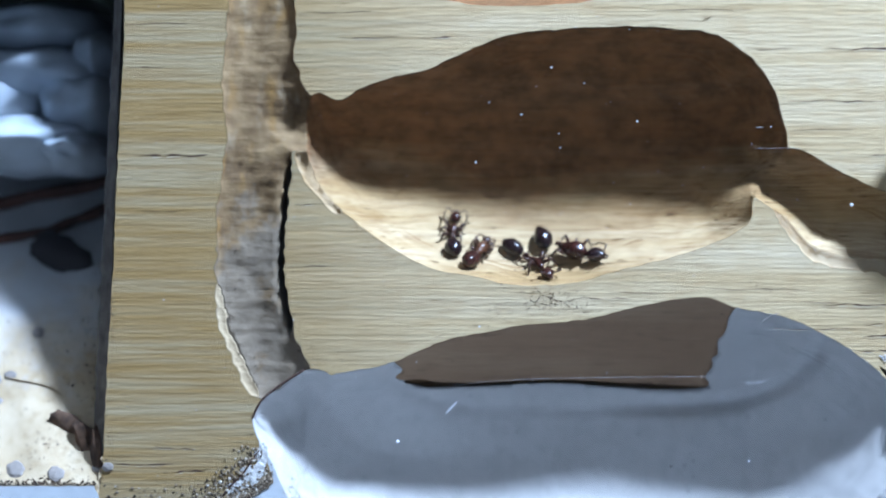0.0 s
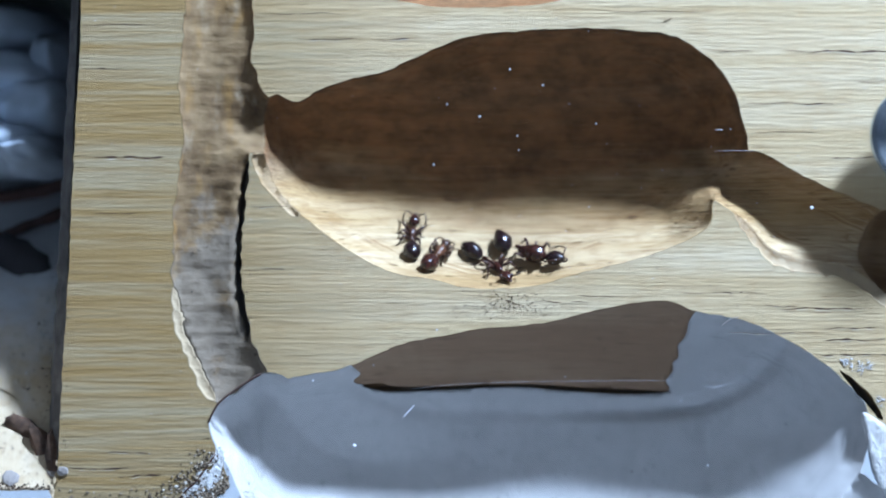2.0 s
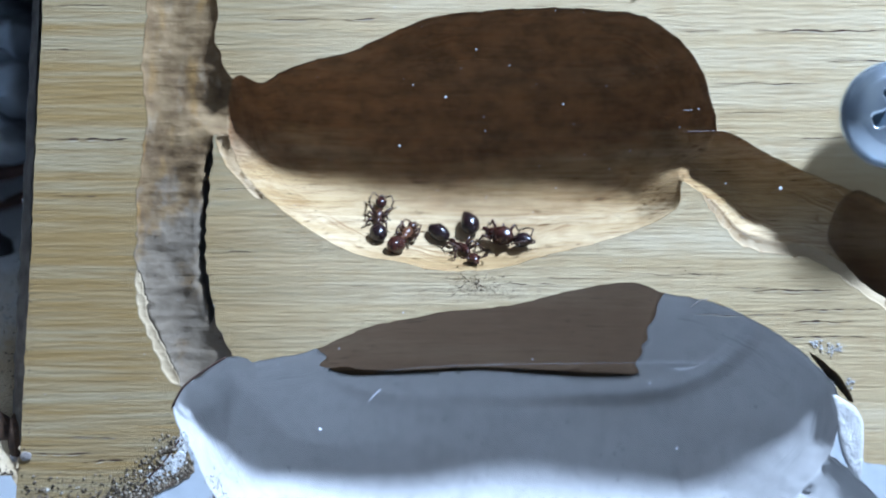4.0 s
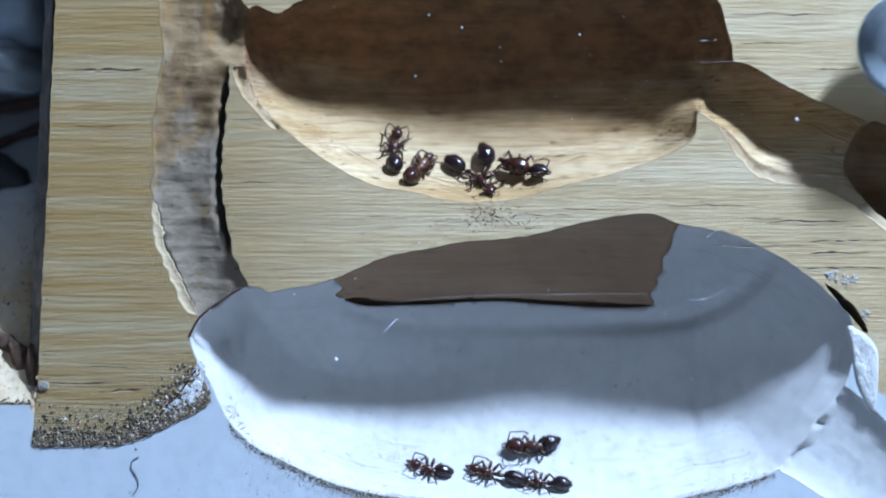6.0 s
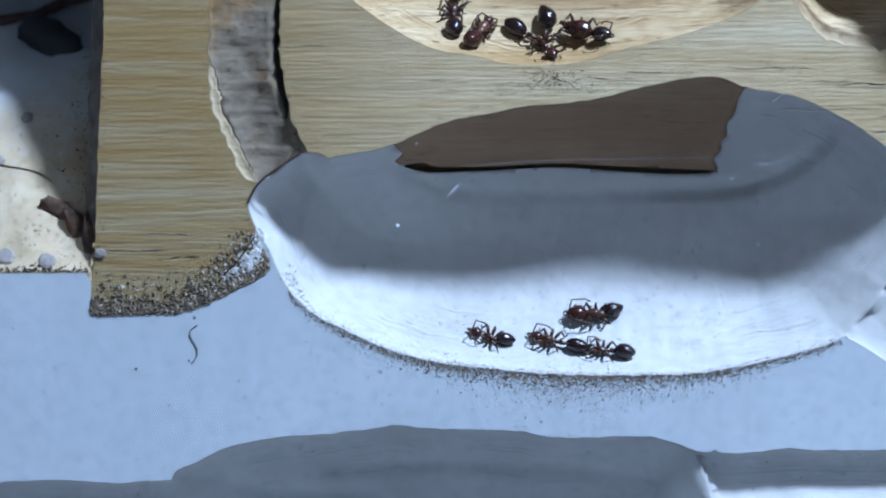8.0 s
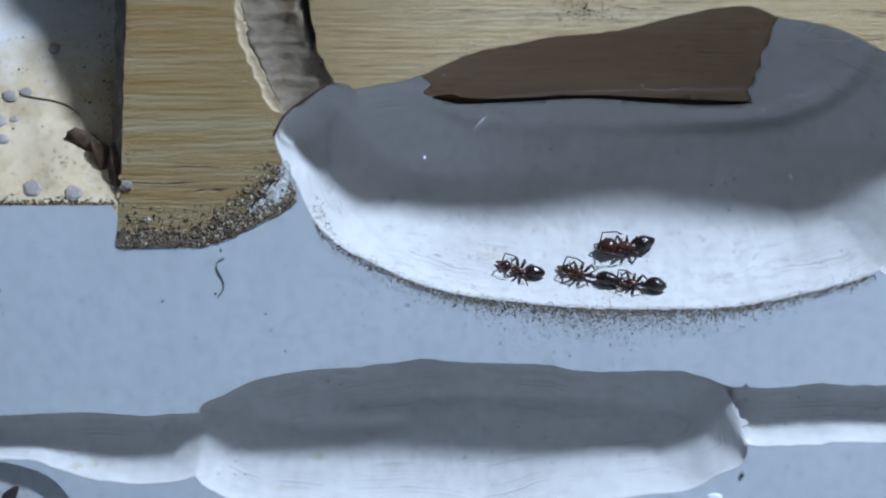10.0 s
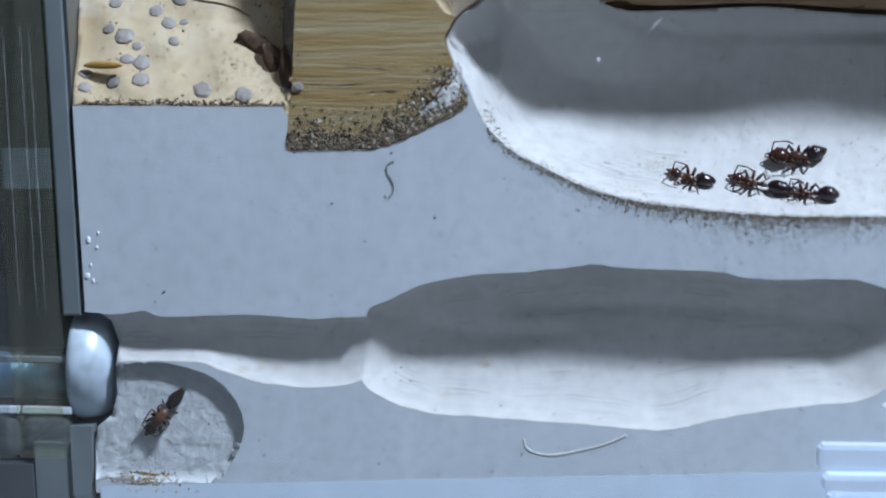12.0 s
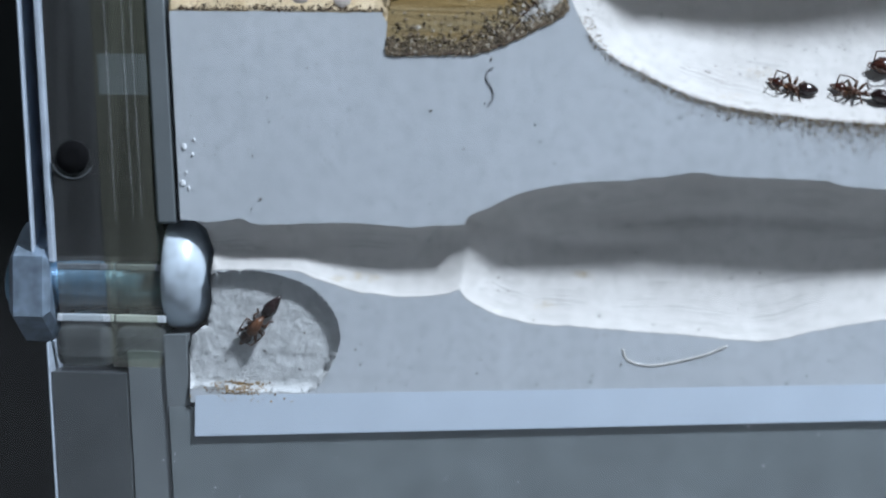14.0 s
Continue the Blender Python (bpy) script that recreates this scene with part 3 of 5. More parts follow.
def shell(name, which, material, back, sunk=0.0):
    """One block's front and hollows as a mesh, with its outer edges carried back into the depth."""
    verts, index, faces, rims, smooth = [], {}, [], [], []

    def v(i, cut):
        key = (i, cut)
        if key not in index:
            index[key] = len(verts)
            verts.append(point(P2[i, 0], DEEP[i] + sunk if cut else 0.0, P2[i, 1]))
            rims.append(RIM[i] if cut else 9.0)
        return index[key]

    edge = {}
    for t, cut in zip(TRI[which], CUT[which]):
        a, b, c = P2[t]
        if (b[0] - a[0]) * (c[1] - a[1]) - (b[1] - a[1]) * (c[0] - a[0]) < 0:
            t = t[::-1]
        f = [v(i, cut) for i in t]
        faces.append(f)
        smooth.append(bool(cut))
        for i, j in ((0, 1), (1, 2), (2, 0)):
            e = (t[i], t[j])
            if (e[1], e[0]) in edge:
                del edge[(e[1], e[0])]
            else:
                edge[e] = (f[i], f[j])
    for (i, j), (a, b) in edge.items():
        s = len(verts)
        verts.extend((point(P2[i, 0], back, P2[i, 1]), point(P2[j, 0], back, P2[j, 1])))
        rims.extend((9.0, 9.0))
        faces.append([b, a, s, s + 1])
        smooth.append(False)
    me = bpy.data.meshes.new(name)
    me.from_pydata(verts, [], faces)
    me.polygons.foreach_set("use_smooth", smooth)
    at = me.attributes.new("rim", "FLOAT", "POINT")
    at.data.foreach_set("value", rims)
    me.materials.append(material)
    return me


def part(name, bm, material, parent, label=""):
    me = bpy.data.meshes.new(name)
    bm.to_mesh(me)
    bm.free()
    me.materials.append(material)
    ob = new(name, me)
    ob.parent = parent
    if label:
        tagged(ob, label)
    return ob


def box(bm, x0, x1, y0, y1, z0, z1, bevel=0.0):
    m = Matrix.Translation(point((x0 + x1) / 2, (y0 + y1) / 2, (z0 + z1) / 2)) @ Matrix.Diagonal(((x1 - x0) * MM, (y1 - y0) * MM, (z1 - z0) * MM, 1))
    r = bmesh.ops.create_cube(bm, size=1, matrix=m)
    if bevel:
        es = list({e for q in r["verts"] for e in q.link_edges})
        bmesh.ops.bevel(bm, geom=es, offset=bevel * MM, segments=2, profile=0.5, affect="EDGES")
    return bm


wood_block = tagged(new("wood_block", shell("wood_block", OWNER == "wood", OAK, 22.0)), "pale oak block carved with ant chambers and tunnels", "nest block")
plaster_block = tagged(new("plaster_block", shell("plaster_block", OWNER == "plaster", PLASTER, 22.0)), "bluish white plaster nest block set below the oak", "nest block")
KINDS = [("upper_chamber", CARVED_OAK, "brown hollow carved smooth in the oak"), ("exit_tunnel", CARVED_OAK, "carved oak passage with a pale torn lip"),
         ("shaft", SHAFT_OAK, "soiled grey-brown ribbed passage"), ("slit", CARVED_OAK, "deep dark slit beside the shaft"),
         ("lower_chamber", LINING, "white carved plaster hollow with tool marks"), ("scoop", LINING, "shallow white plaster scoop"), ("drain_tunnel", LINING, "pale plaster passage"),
         ("top_chamber", CARVED_OAK, "edge of a further carved hollow"), ("dark_hole", DARK_OAK, "dark deep hole in the oak"),
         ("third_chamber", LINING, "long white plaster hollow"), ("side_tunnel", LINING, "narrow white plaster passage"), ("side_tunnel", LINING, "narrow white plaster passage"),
         ("open_gap", DARK_OAK, "dark open gap between oak and plaster"), ("passage", SHAFT_OAK, "brown passage into the chamber"), ("worn_lip", TORN_OAK, "pale worn lip of the shaft"), ("torn_lip", TORN_OAK, "tan flaking lip of the carved chamber"), ("torn_lip", TORN_OAK, "pale crumbling lip of the exit tunnel")]
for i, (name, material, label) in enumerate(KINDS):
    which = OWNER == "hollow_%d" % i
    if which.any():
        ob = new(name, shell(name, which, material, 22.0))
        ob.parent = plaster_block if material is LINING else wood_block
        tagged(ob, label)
for name, owner, material, back, sunk, label in (
        ("crust_floor", "well", CRUST, 24.0, 0.0, "tan stained sloping floor dotted with grit"),
        ("chipped_hollow", "recess", ROUGH_PLASTER, 10.0, 0.0, "rough chipped plaster hollow beside the bolt"),
        ("bare_wood_window", "patch", WINDOW_OAK, 14.0, 0.12, "bare brown oak showing through the lining"),
        ("gap", "groove", DARK_OAK, 20.0, 1.4, "dark open gap under the bare oak")):
    if not (OWNER == owner).any():
        continue
    ob = new(name, shell(name, OWNER == owner, material, back, sunk))
    ob.parent = plaster_block
    tagged(ob, label)


# ---- shapes ----
def tube(bm, pts, radii, sides=7):
    """A tapered tube through points in mm (x, y, z already placed)."""
    rings = []
    for i, (p, r) in enumerate(zip(pts, radii)):
        p = Vector(p)
        d = (Vector(pts[min(i + 1, len(pts) - 1)]) - Vector(pts[max(i - 1, 0)])).normalized()
        u = d.orthogonal().normalized() if i == 0 else (u0 - d * u0.dot(d)).normalized()
        u0, w = u, d.cross(u)
        rings.append([bm.verts.new(p + (u * math.cos(a) + w * math.sin(a)) * r) for a in (2 * math.pi * k / sides for k in range(sides))])
    for a, b in zip(rings, rings[1:]):
        for k in range(sides):
            f = bm.faces.new((a[k], a[(k + 1) % sides], b[(k + 1) % sides], b[k]))
            f.smooth = True
    bm.faces.new(rings[0][::-1])
    bm.faces.new(rings[-1])
    return bm


def lathe(bm, profile, m, sides=36):
    """Turn (along, radius) pairs round the axis x of m."""
    rings = [[bm.verts.new(m @ Vector((a, r * math.cos(t), r * math.sin(t)))) for t in (2 * math.pi * k / sides for k in range(sides))] for a, r in profile]
    for p, q in zip(rings, rings[1:]):
        for k in range(sides):
            bm.faces.new((p[k], p[(k + 1) % sides], q[(k + 1) % sides], q[k])).smooth = True
    bm.faces.new(rings[0][::-1])
    bm.faces.new(rings[-1])
    return bm


def blob(bm, m, radii, subdiv=3, rough=0.0, seed=0.0, point_end=0.0, rings=0.0):
    """An egg of three radii along the axes of m; rough: uneven skin; point_end: narrows towards +x; rings: overlapping body rings."""
    r = bmesh.ops.create_icosphere(bm, subdivisions=subdiv, radius=1)
    for v in r["verts"]:
        c = v.co.copy()
        k = 1 - point_end * max(c.x, -0.2) * 0.6
        s = 1 + rough * noise.noise(c * 2.1 + Vector((seed, seed * 1.7, 0)))
        k *= 1 + rings * (((c.x + 1) * 2.2) % 1.0 - 0.5)
        v.co = m @ Vector((c.x * radii[0] * s, c.y * radii[1] * k * s, c.z * radii[2] * k * s))
    for f in bm.faces:
        f.smooth = True
    return bm


def place(bm, base=(0, 0, 0)):
    """From plan mm to metres, about a base point in mm."""
    b = Vector(base)
    for v in bm.verts:
        v.co = (v.co - b) * MM + (Vector((0, 0, LIFT * MM)) if base == (0, 0, 0) else Vector())
    return bm


def leaned(bm):
    """Shift a part of the case along the nest's sloping outer edge."""
    for v in bm.verts:
        v.co.x += LEAN * (v.co.z - (LIFT - 19.3) * MM)
    return bm


def root(name, base):
    e = new(name)
    e.empty_display_size = 0.002
    e.location = point(*base)
    return e


def surface(x, z):
    """A point of the carved front and its normal."""
    (d, dx0, dx1, dz0, dz1), _ = depth_at([(x, z), (x - 0.5, z), (x + 0.5, z), (x, z - 0.5), (x, z + 0.5)])
    return Vector((x, d, z)), Vector((dx1 - dx0, -1.0, dz1 - dz0)).normalized()


def along(c, forward, up):
    f = (forward - up * forward.dot(up)).normalized()
    s = up.cross(f)
    m = Matrix((f, s, up)).transposed().to_4x4()
    m.translation = c
    return m


# ---- room ----
# unseen table, kept pale so it bounces lamp light into the hollows
TABLE = plain("table_top", (0.27, 0.275, 0.285), 0.6, 0, 0.15, 60)
WALL = plain("dark_wall", (0.03, 0.032, 0.03), 0.9, 0, 0.2, 20)
bm = bmesh.new()
box(bm, -899, 899, -599, 299, -100, -80)
tagged(part("table", bm, TABLE, None), "pale grey table top under the nest", "table", kind="structure")
bm = bmesh.new()
box(bm, -899, 899, 60, 80, -80, 699)
tagged(part("wall_north", bm, WALL, None), "dark wall behind the nest", "wall", kind="structure")

PAINT = plain("dim_wall_paint", (0.05, 0.055, 0.06), 0.9, 0, 0.06, 8)
for name, b, label in (("wall_south", (-900, 900, -620, -600, -100, 700), "plain dim grey wall facing the nest"), ("wall_east", (900, 920, -620, 320, -100, 700), "plain dim grey side wall"),
                       ("wall_west", (-920, -900, -620, 320, -100, 700), "plain dim grey side wall"), ("ceiling", (-920, 920, -620, 320, 700, 720), "plain dim grey ceiling")):
    tagged(part(name, box(bmesh.new(), *b), PAINT, None), label, "ceiling" if name == "ceiling" else "wall", kind="structure")

# ---- acrylic case ----
FROSTED = plain("frosted_acrylic_edge", (0.44, 0.50, 0.58), 0.3, 0, 0.15, 800)
MILKY = plain("milky_acrylic", (0.58, 0.66, 0.76), 0.3, 0, 0.04, 300)
SMOKE = plain("grey_acrylic", (0.175, 0.20, 0.21), 0.3, 0, 0.15, 200)
SMOKE_PALE = plain("pale_grey_acrylic", (0.155, 0.175, 0.185), 0.35, 0, 0.12, 200)
SMOKE_DARK = plain("dark_grey_acrylic", (0.062, 0.069, 0.074), 0.3, 0, 0.2, 300)
OLIVE = clear_material("tinted_acrylic", (0.80, 0.82, 0.66), 0.05, 1.49, 0.15)
GREY_CLEAR = clear_material("smoky_acrylic", (0.80, 0.83, 0.84), 0.05, 1.49, 0.10)
SPACER = clear_material("hazy_acrylic", (0.74, 0.80, 0.80), 0.1, 1.49, 0.16)

pane = part("front_pane", leaned(box(bmesh.new(), -68.0, 62, -2.75, -0.75, -66, 48, 0.12)), GLASS, None)
pane.visible_shadow = False
tagged(pane, "clear dusty acrylic pane over the carved nest", "pane")


def acrylic_plate(x0, x1, material, label):
    e = root("side_plate", ((x0 + x1) / 2, 10, -48.9))
    base = ((x0 + x1) / 2, 10, -48.9)
    bm = bmesh.new()
    r = bmesh.ops.create_cube(bm, size=1)
    for v in r["verts"]:
        v.co = Vector(((x0 + x1) / 2 + v.co.x * (x1 - x0 - 0.06), 13.2 + v.co.y * 26, -0.9 + v.co.z * 96))
    bmesh.ops.bevel(bm, geom=[q for q in bm.edges], offset=0.25, segments=2, affect="EDGES")
    for v in bm.verts:
        v.co.x += LEAN * (v.co.z + 19.3)
    ob = part("plate", place(bm, base), material, e)
    ob.visible_shadow = False
    return tagged(e, label, "acrylic plate")


acrylic_plate(-58.25, -54.35, GREY_CLEAR, "clear grey acrylic side plate with polished edges")
acrylic_plate(-54.3, -49.9, OLIVE, "olive tinted acrylic side plate with saw streaks")
for x0, x1 in ((-60.25, -60.0), (-58.85, -58.35), (-59.45, -59.25)):
    for z0, z1 in (((-74, -47.0),) if x0 == -59.45 else ((-40.5, 46),)):
        tagged(part("edge_strip", leaned(box(bmesh.new(), x0, x1, 0.1, 24, z0, z1, 0.12)), FROSTED, None), "thin bright polished acrylic strip", "acrylic strip", "polished strips")
gasket = part("gasket", leaned(box(bmesh.new(), -49.75, -48.15, 0.2, 24, -37.2, 46, 0.2)), SMOKE_PALE, None)
tagged(gasket, "pale grey sealing strip beside the plaster", "gasket")
tagged(part("gasket", leaned(box(bmesh.new(), -49.78, -47.95, 0.3, 24, -51.98, -46.2, 0.02)), SMOKE_PALE, None), "pale grey sealing strip under the bolt", "gasket")
grime = part("grime_seam", leaned(box(bmesh.new(), -48.1, -47.85, 0.3, 24, -36.9, 46)), SMOKE_DARK, None)
tagged(grime, "dark grimy seam between plaster and acrylic", "seam")

for x0, x1, y0, z0, z1, material, label in ((-49.7, 62, 0.3, -80, -52, SMOKE, "grey acrylic base plate"), (-52.9, -49.8, 0.6, -80, -47.6, SMOKE_PALE, "pale grey acrylic corner post"),
                                            (-59.2, -53.0, 0.3, -80, -49.4, SMOKE_DARK, "dark grey acrylic corner post")):
    tagged(part("base_plate" if x1 > 0 else "corner_post", leaned(box(bmesh.new(), x0, x1, y0, 30, z0, z1, 0.06)), material, None), label, "acrylic base")

bm = bmesh.new()
r = bmesh.ops.create_cube(bm, size=1)
for v in r["verts"]:
    x = 8.2 + v.co.x * 107.6
    v.co = Vector((x, 10.37 + v.co.y * 20.8, -51.0 + (x + 45.6) * 0.0375 + (v.co.z - 0.5) * 3.4 + (v.co.z - 0.5) * (x + 45.6) * -0.008))
bmesh.ops.bevel(bm, geom=list(bm.edges), offset=0.05, segments=2, affect="EDGES")
tagged(part("base_strip", place(bm), MILKY, None), "milky white acrylic strip under the plaster", "base strip")


def clear_clip(x, z):
    base = (x + 4, -3, z - 8)
    e = root("clip", base)
    for name, b in (("cap", (x, x + 10, -5.0, -2.8, z - 1.9, z)), ("lip", (x + 0.4, x + 10, -5.6, -2.8, z - 3.6, z - 2.3)), ("post", (x + 0.8, x + 10, -5.3, -2.8, z - 24, z - 3.7))):
        bm = bmesh.new()
        r = bmesh.ops.create_cube(bm, size=1)
        for v in r["verts"]:
            v.co = Vector(((b[0] + b[1]) / 2 + v.co.x * (b[1] - b[0]), (b[2] + b[3]) / 2 + v.co.y * (b[3] - b[2]), (b[4] + b[5]) / 2 + v.co.z * (b[5] - b[4])))
        bmesh.ops.bevel(bm, geom=list(bm.edges), offset=0.25, segments=2, affect="EDGES")
        part(name, place(bm, base), MILKY, e).visible_shadow = False
    return tagged(e, "milky clear acrylic clip holding the pane", "clip")


clear_clip(11.8, -46.0)

DIM_PALE = plain("dim_pale_edge", (0.20, 0.225, 0.25), 0.4, 0, 0.3, 800)
GLINT_WHITE = plain("glint_white", (0.60, 0.64, 0.68), 0.4, 0, 0.08, 600)
# ---- bolt through the side plates ----
AX, AY, AZ = -48.1, 3.85, -41.5
bolt = root("bolt", (AX, AY, AZ))
m = Matrix()
head = [(-0.25, 4.1), (-0.15, 4.35), (0.2, 4.48), (0.9, 4.5), (1.7, 4.38), (2.3, 4.05), (2.75, 3.5), (3.0, 2.8), (3.1, 1.8), (3.1, 1.2), (1.4, 0.9)]
bm = bmesh.new()
lathe(bm, head, m, 48)
for v in bm.verts:
    v.co *= MM
part("head", bm, HEAD_STEEL, bolt, "domed zinc plated bolt head")
thread = []
for k in range(-36, 1):
    thread += [(k * 0.38, 1.62), (k * 0.38 + 0.19, 1.98)]
bm = bmesh.new()
lathe(bm, thread, Matrix.Translation((0, 0, -1.0)), 24)
for v in bm.verts:
    v.co *= MM
part("threaded_shank", bm, THREAD_STEEL, bolt, "bluish zinc plated threaded shank")
bm = bmesh.new()
lathe(bm, [(-12.8, 4.1), (-12.3, 4.9), (-9.9, 4.9), (-9.4, 4.1)], Matrix.Translation((0, 0, -0.9)) @ Matrix.Rotation(math.pi / 6, 4, "X"), 6)
for f in bm.faces:
    f.smooth = False
for v in bm.verts:
    v.co *= MM
part("nut", bm, NUT_STEEL, bolt, "hexagonal zinc plated nut")
tagged(bolt, "zinc plated bolt with nut through the acrylic plates", "bolt")
for x0, x1 in ((-57.0, -52.3), (-52.2, -48.0)):
    bm = bmesh.new()
    lathe(bm, [(x0, 2.5), (x0 + 0.2, 2.7), (x1 - 0.2, 2.7), (x1, 2.5)], Matrix.Translation((0, AY - 0.2, AZ - 1.3)), 28)
    ob = part("sleeve", place(bm), GREY_CLEAR, None)
    ob.visible_shadow = False
    tagged(ob, "clear acrylic sleeve round the bolt shank", "sleeve", "sleeves on the bolt")
    # pale strips paint the reflections along the drilled hole, bright below, dim above
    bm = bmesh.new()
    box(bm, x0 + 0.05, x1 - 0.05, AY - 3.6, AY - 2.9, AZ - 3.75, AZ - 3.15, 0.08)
    tagged(part("glint_strip", bm, GLINT_WHITE, None), "bright pale strip standing for a reflection in the drilled hole", "hole edge", "edges of the drilled holes")
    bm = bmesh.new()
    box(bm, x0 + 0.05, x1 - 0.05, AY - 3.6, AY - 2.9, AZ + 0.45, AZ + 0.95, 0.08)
    tagged(part("glint_strip", bm, DIM_PALE, None), "dim pale strip along the top of the drilled hole", "hole edge", "edges of the drilled holes")
    ob = part("spacer", box(bmesh.new(), x0, x1, -0.5, 10, AZ - 7.4 + (0.5 if x1 > -50 else 0), AZ - 4.0, 0.9), SPACER, None)
    ob.visible_shadow = False
    tagged(ob, "clear rounded acrylic spacer under the bolt", "spacer", "spacers under the bolt")


# ---- plugged hole and painted reflection band on the side plates ----
hole = root("plugged_hole", (-55.6, 0.2, -31.9))
part("plug", lathe(bmesh.new(), [(a * MM, r * MM) for a, r in ((-0.3, 0.5), (-0.3, 1.2), (-0.1, 1.35), (0.3, 1.35))], Matrix.Rotation(math.pi / 2, 4, "Z"), 28), plain("black_rubber", (0.006, 0.006, 0.007), 0.9, 0, 0.2, 900, 0.1), hole)
part("rim", tube(bmesh.new(), [Vector((1.75 * math.cos(t), -0.1, 1.75 * math.sin(t))) * MM for t in (math.pi * (1.12 + 0.04 * k) for k in range(19))], [0.00003] * 19, 6), DIM_PALE, hole, "bright edge of the drilled hole")
tagged(hole, "dark rubber plug in a hole of the side plate", "plug")
# cloudy film painted as the pale reflection across the plate
for z0, z1 in ((-26.9, -23.6),):
    ob = part("reflection_film", leaned(box(bmesh.new(), -53.9, -49.9, 0.02, 0.16, z0, z1, 0.03)), SPACER, None)
    ob.visible_shadow = False
    tagged(ob, "thin cloudy band standing for a pale reflection on the acrylic", "glue film")

# ---- pan head screw in the pane ----
SLOT_SHADE = plain("slot_shade", (0.06, 0.085, 0.11), 0.5, 0.3, 0.3, 900)


def pan_screw(x, z):
    e = root("screw", (x, -2.75, z))
    bm = bmesh.new()
    rings, sides = [], 72
    prof = [(4.25, 0.0), (4.4, 0.25), (4.4, 0.9), (4.2, 1.5), (3.8, 1.95), (3.3, 2.3)] + [(3.0 - 0.2 * k, 2.4 + 0.35 * (1 - ((3.0 - 0.2 * k) / 3.3) ** 2)) for k in range(15)]
    for r0, h in prof:
        ring = []
        for k in range(sides):
            t = 2 * math.pi * k / sides
            a, b = r0 * math.cos(t), r0 * math.sin(t)
            ca, cb = a * 0.94 + b * 0.34, -a * 0.34 + b * 0.94
            arm = (abs(ca) < 0.5 and abs(cb) < 2.0) or (abs(cb) < 0.5 and abs(ca) < 2.0) or abs(ca) + abs(cb) < 1.35
            hh = h - (1.7 if arm else 0.0)
            ring.append(bm.verts.new(Vector((a, -hh, b)) * MM))
        rings.append(ring)
    for p, q in zip(rings, rings[1:]):
        for k in range(sides):
            bm.faces.new((p[k], p[(k + 1) % sides], q[(k + 1) % sides], q[k])).smooth = True
    bm.faces.new(rings[-1])
    bmesh.ops.recalc_face_normals(bm, faces=bm.faces)
    part("head", bm, STEEL, e, "domed cross-slot screw head")
    # dark bars laid in the recess put its shade into the colour
    bm = bmesh.new()
    for turn in (0.347, 0.347 + math.pi / 2):
        bmesh.ops.create_cube(bm, size=1, matrix=Matrix.Rotation(-turn, 4, "Y") @ Matrix.Translation((0, -0.0018, 0)) @ Matrix.Diagonal((0.0040, 0.0006 + 0.0001 * turn, 0.00105, 1)))
    part("recess", bm, SLOT_SHADE, e, "dark bars in the cross-shaped recess, painted as its shade")
    bm = bmesh.new()
    tube(bm, [Vector((0, 0.0, 0)), Vector((0, 0.0145, 0))], [0.0019, 0.0017], 20)
    part("shank", bm, STEEL, e)
    return tagged(e, "zinc plated cross-slot screw in the pane over the oak", "screw")


pan_screw(40.7, 8.8)

# ---- ants ----
SHELL_DARK = plain("ant_shell_dark", (0.016, 0.008, 0.008), 0.26, 0, 0.5, 2500, 0.5)
SHELL_RED = plain("ant_shell_red_brown", (0.036, 0.012, 0.008), 0.24, 0, 0.45, 2500, 0.5)
SHELL_RUST = plain("ant_shell_rust", (0.048, 0.019, 0.010), 0.33, 0, 0.45, 2500, 0.5)
SHELL_AMBER = plain("ant_shell_amber", (0.10, 0.042, 0.018), 0.35, 0, 0.5, 2500, 0.5)
LIMB = plain("ant_limb_amber", (0.060, 0.027, 0.013), 0.35, 0, 0.4, 2500, 0.5)
LIMB_DARK = plain("ant_limb_dark", (0.045, 0.02, 0.012), 0.3, 0, 0.4, 2500, 0.5)


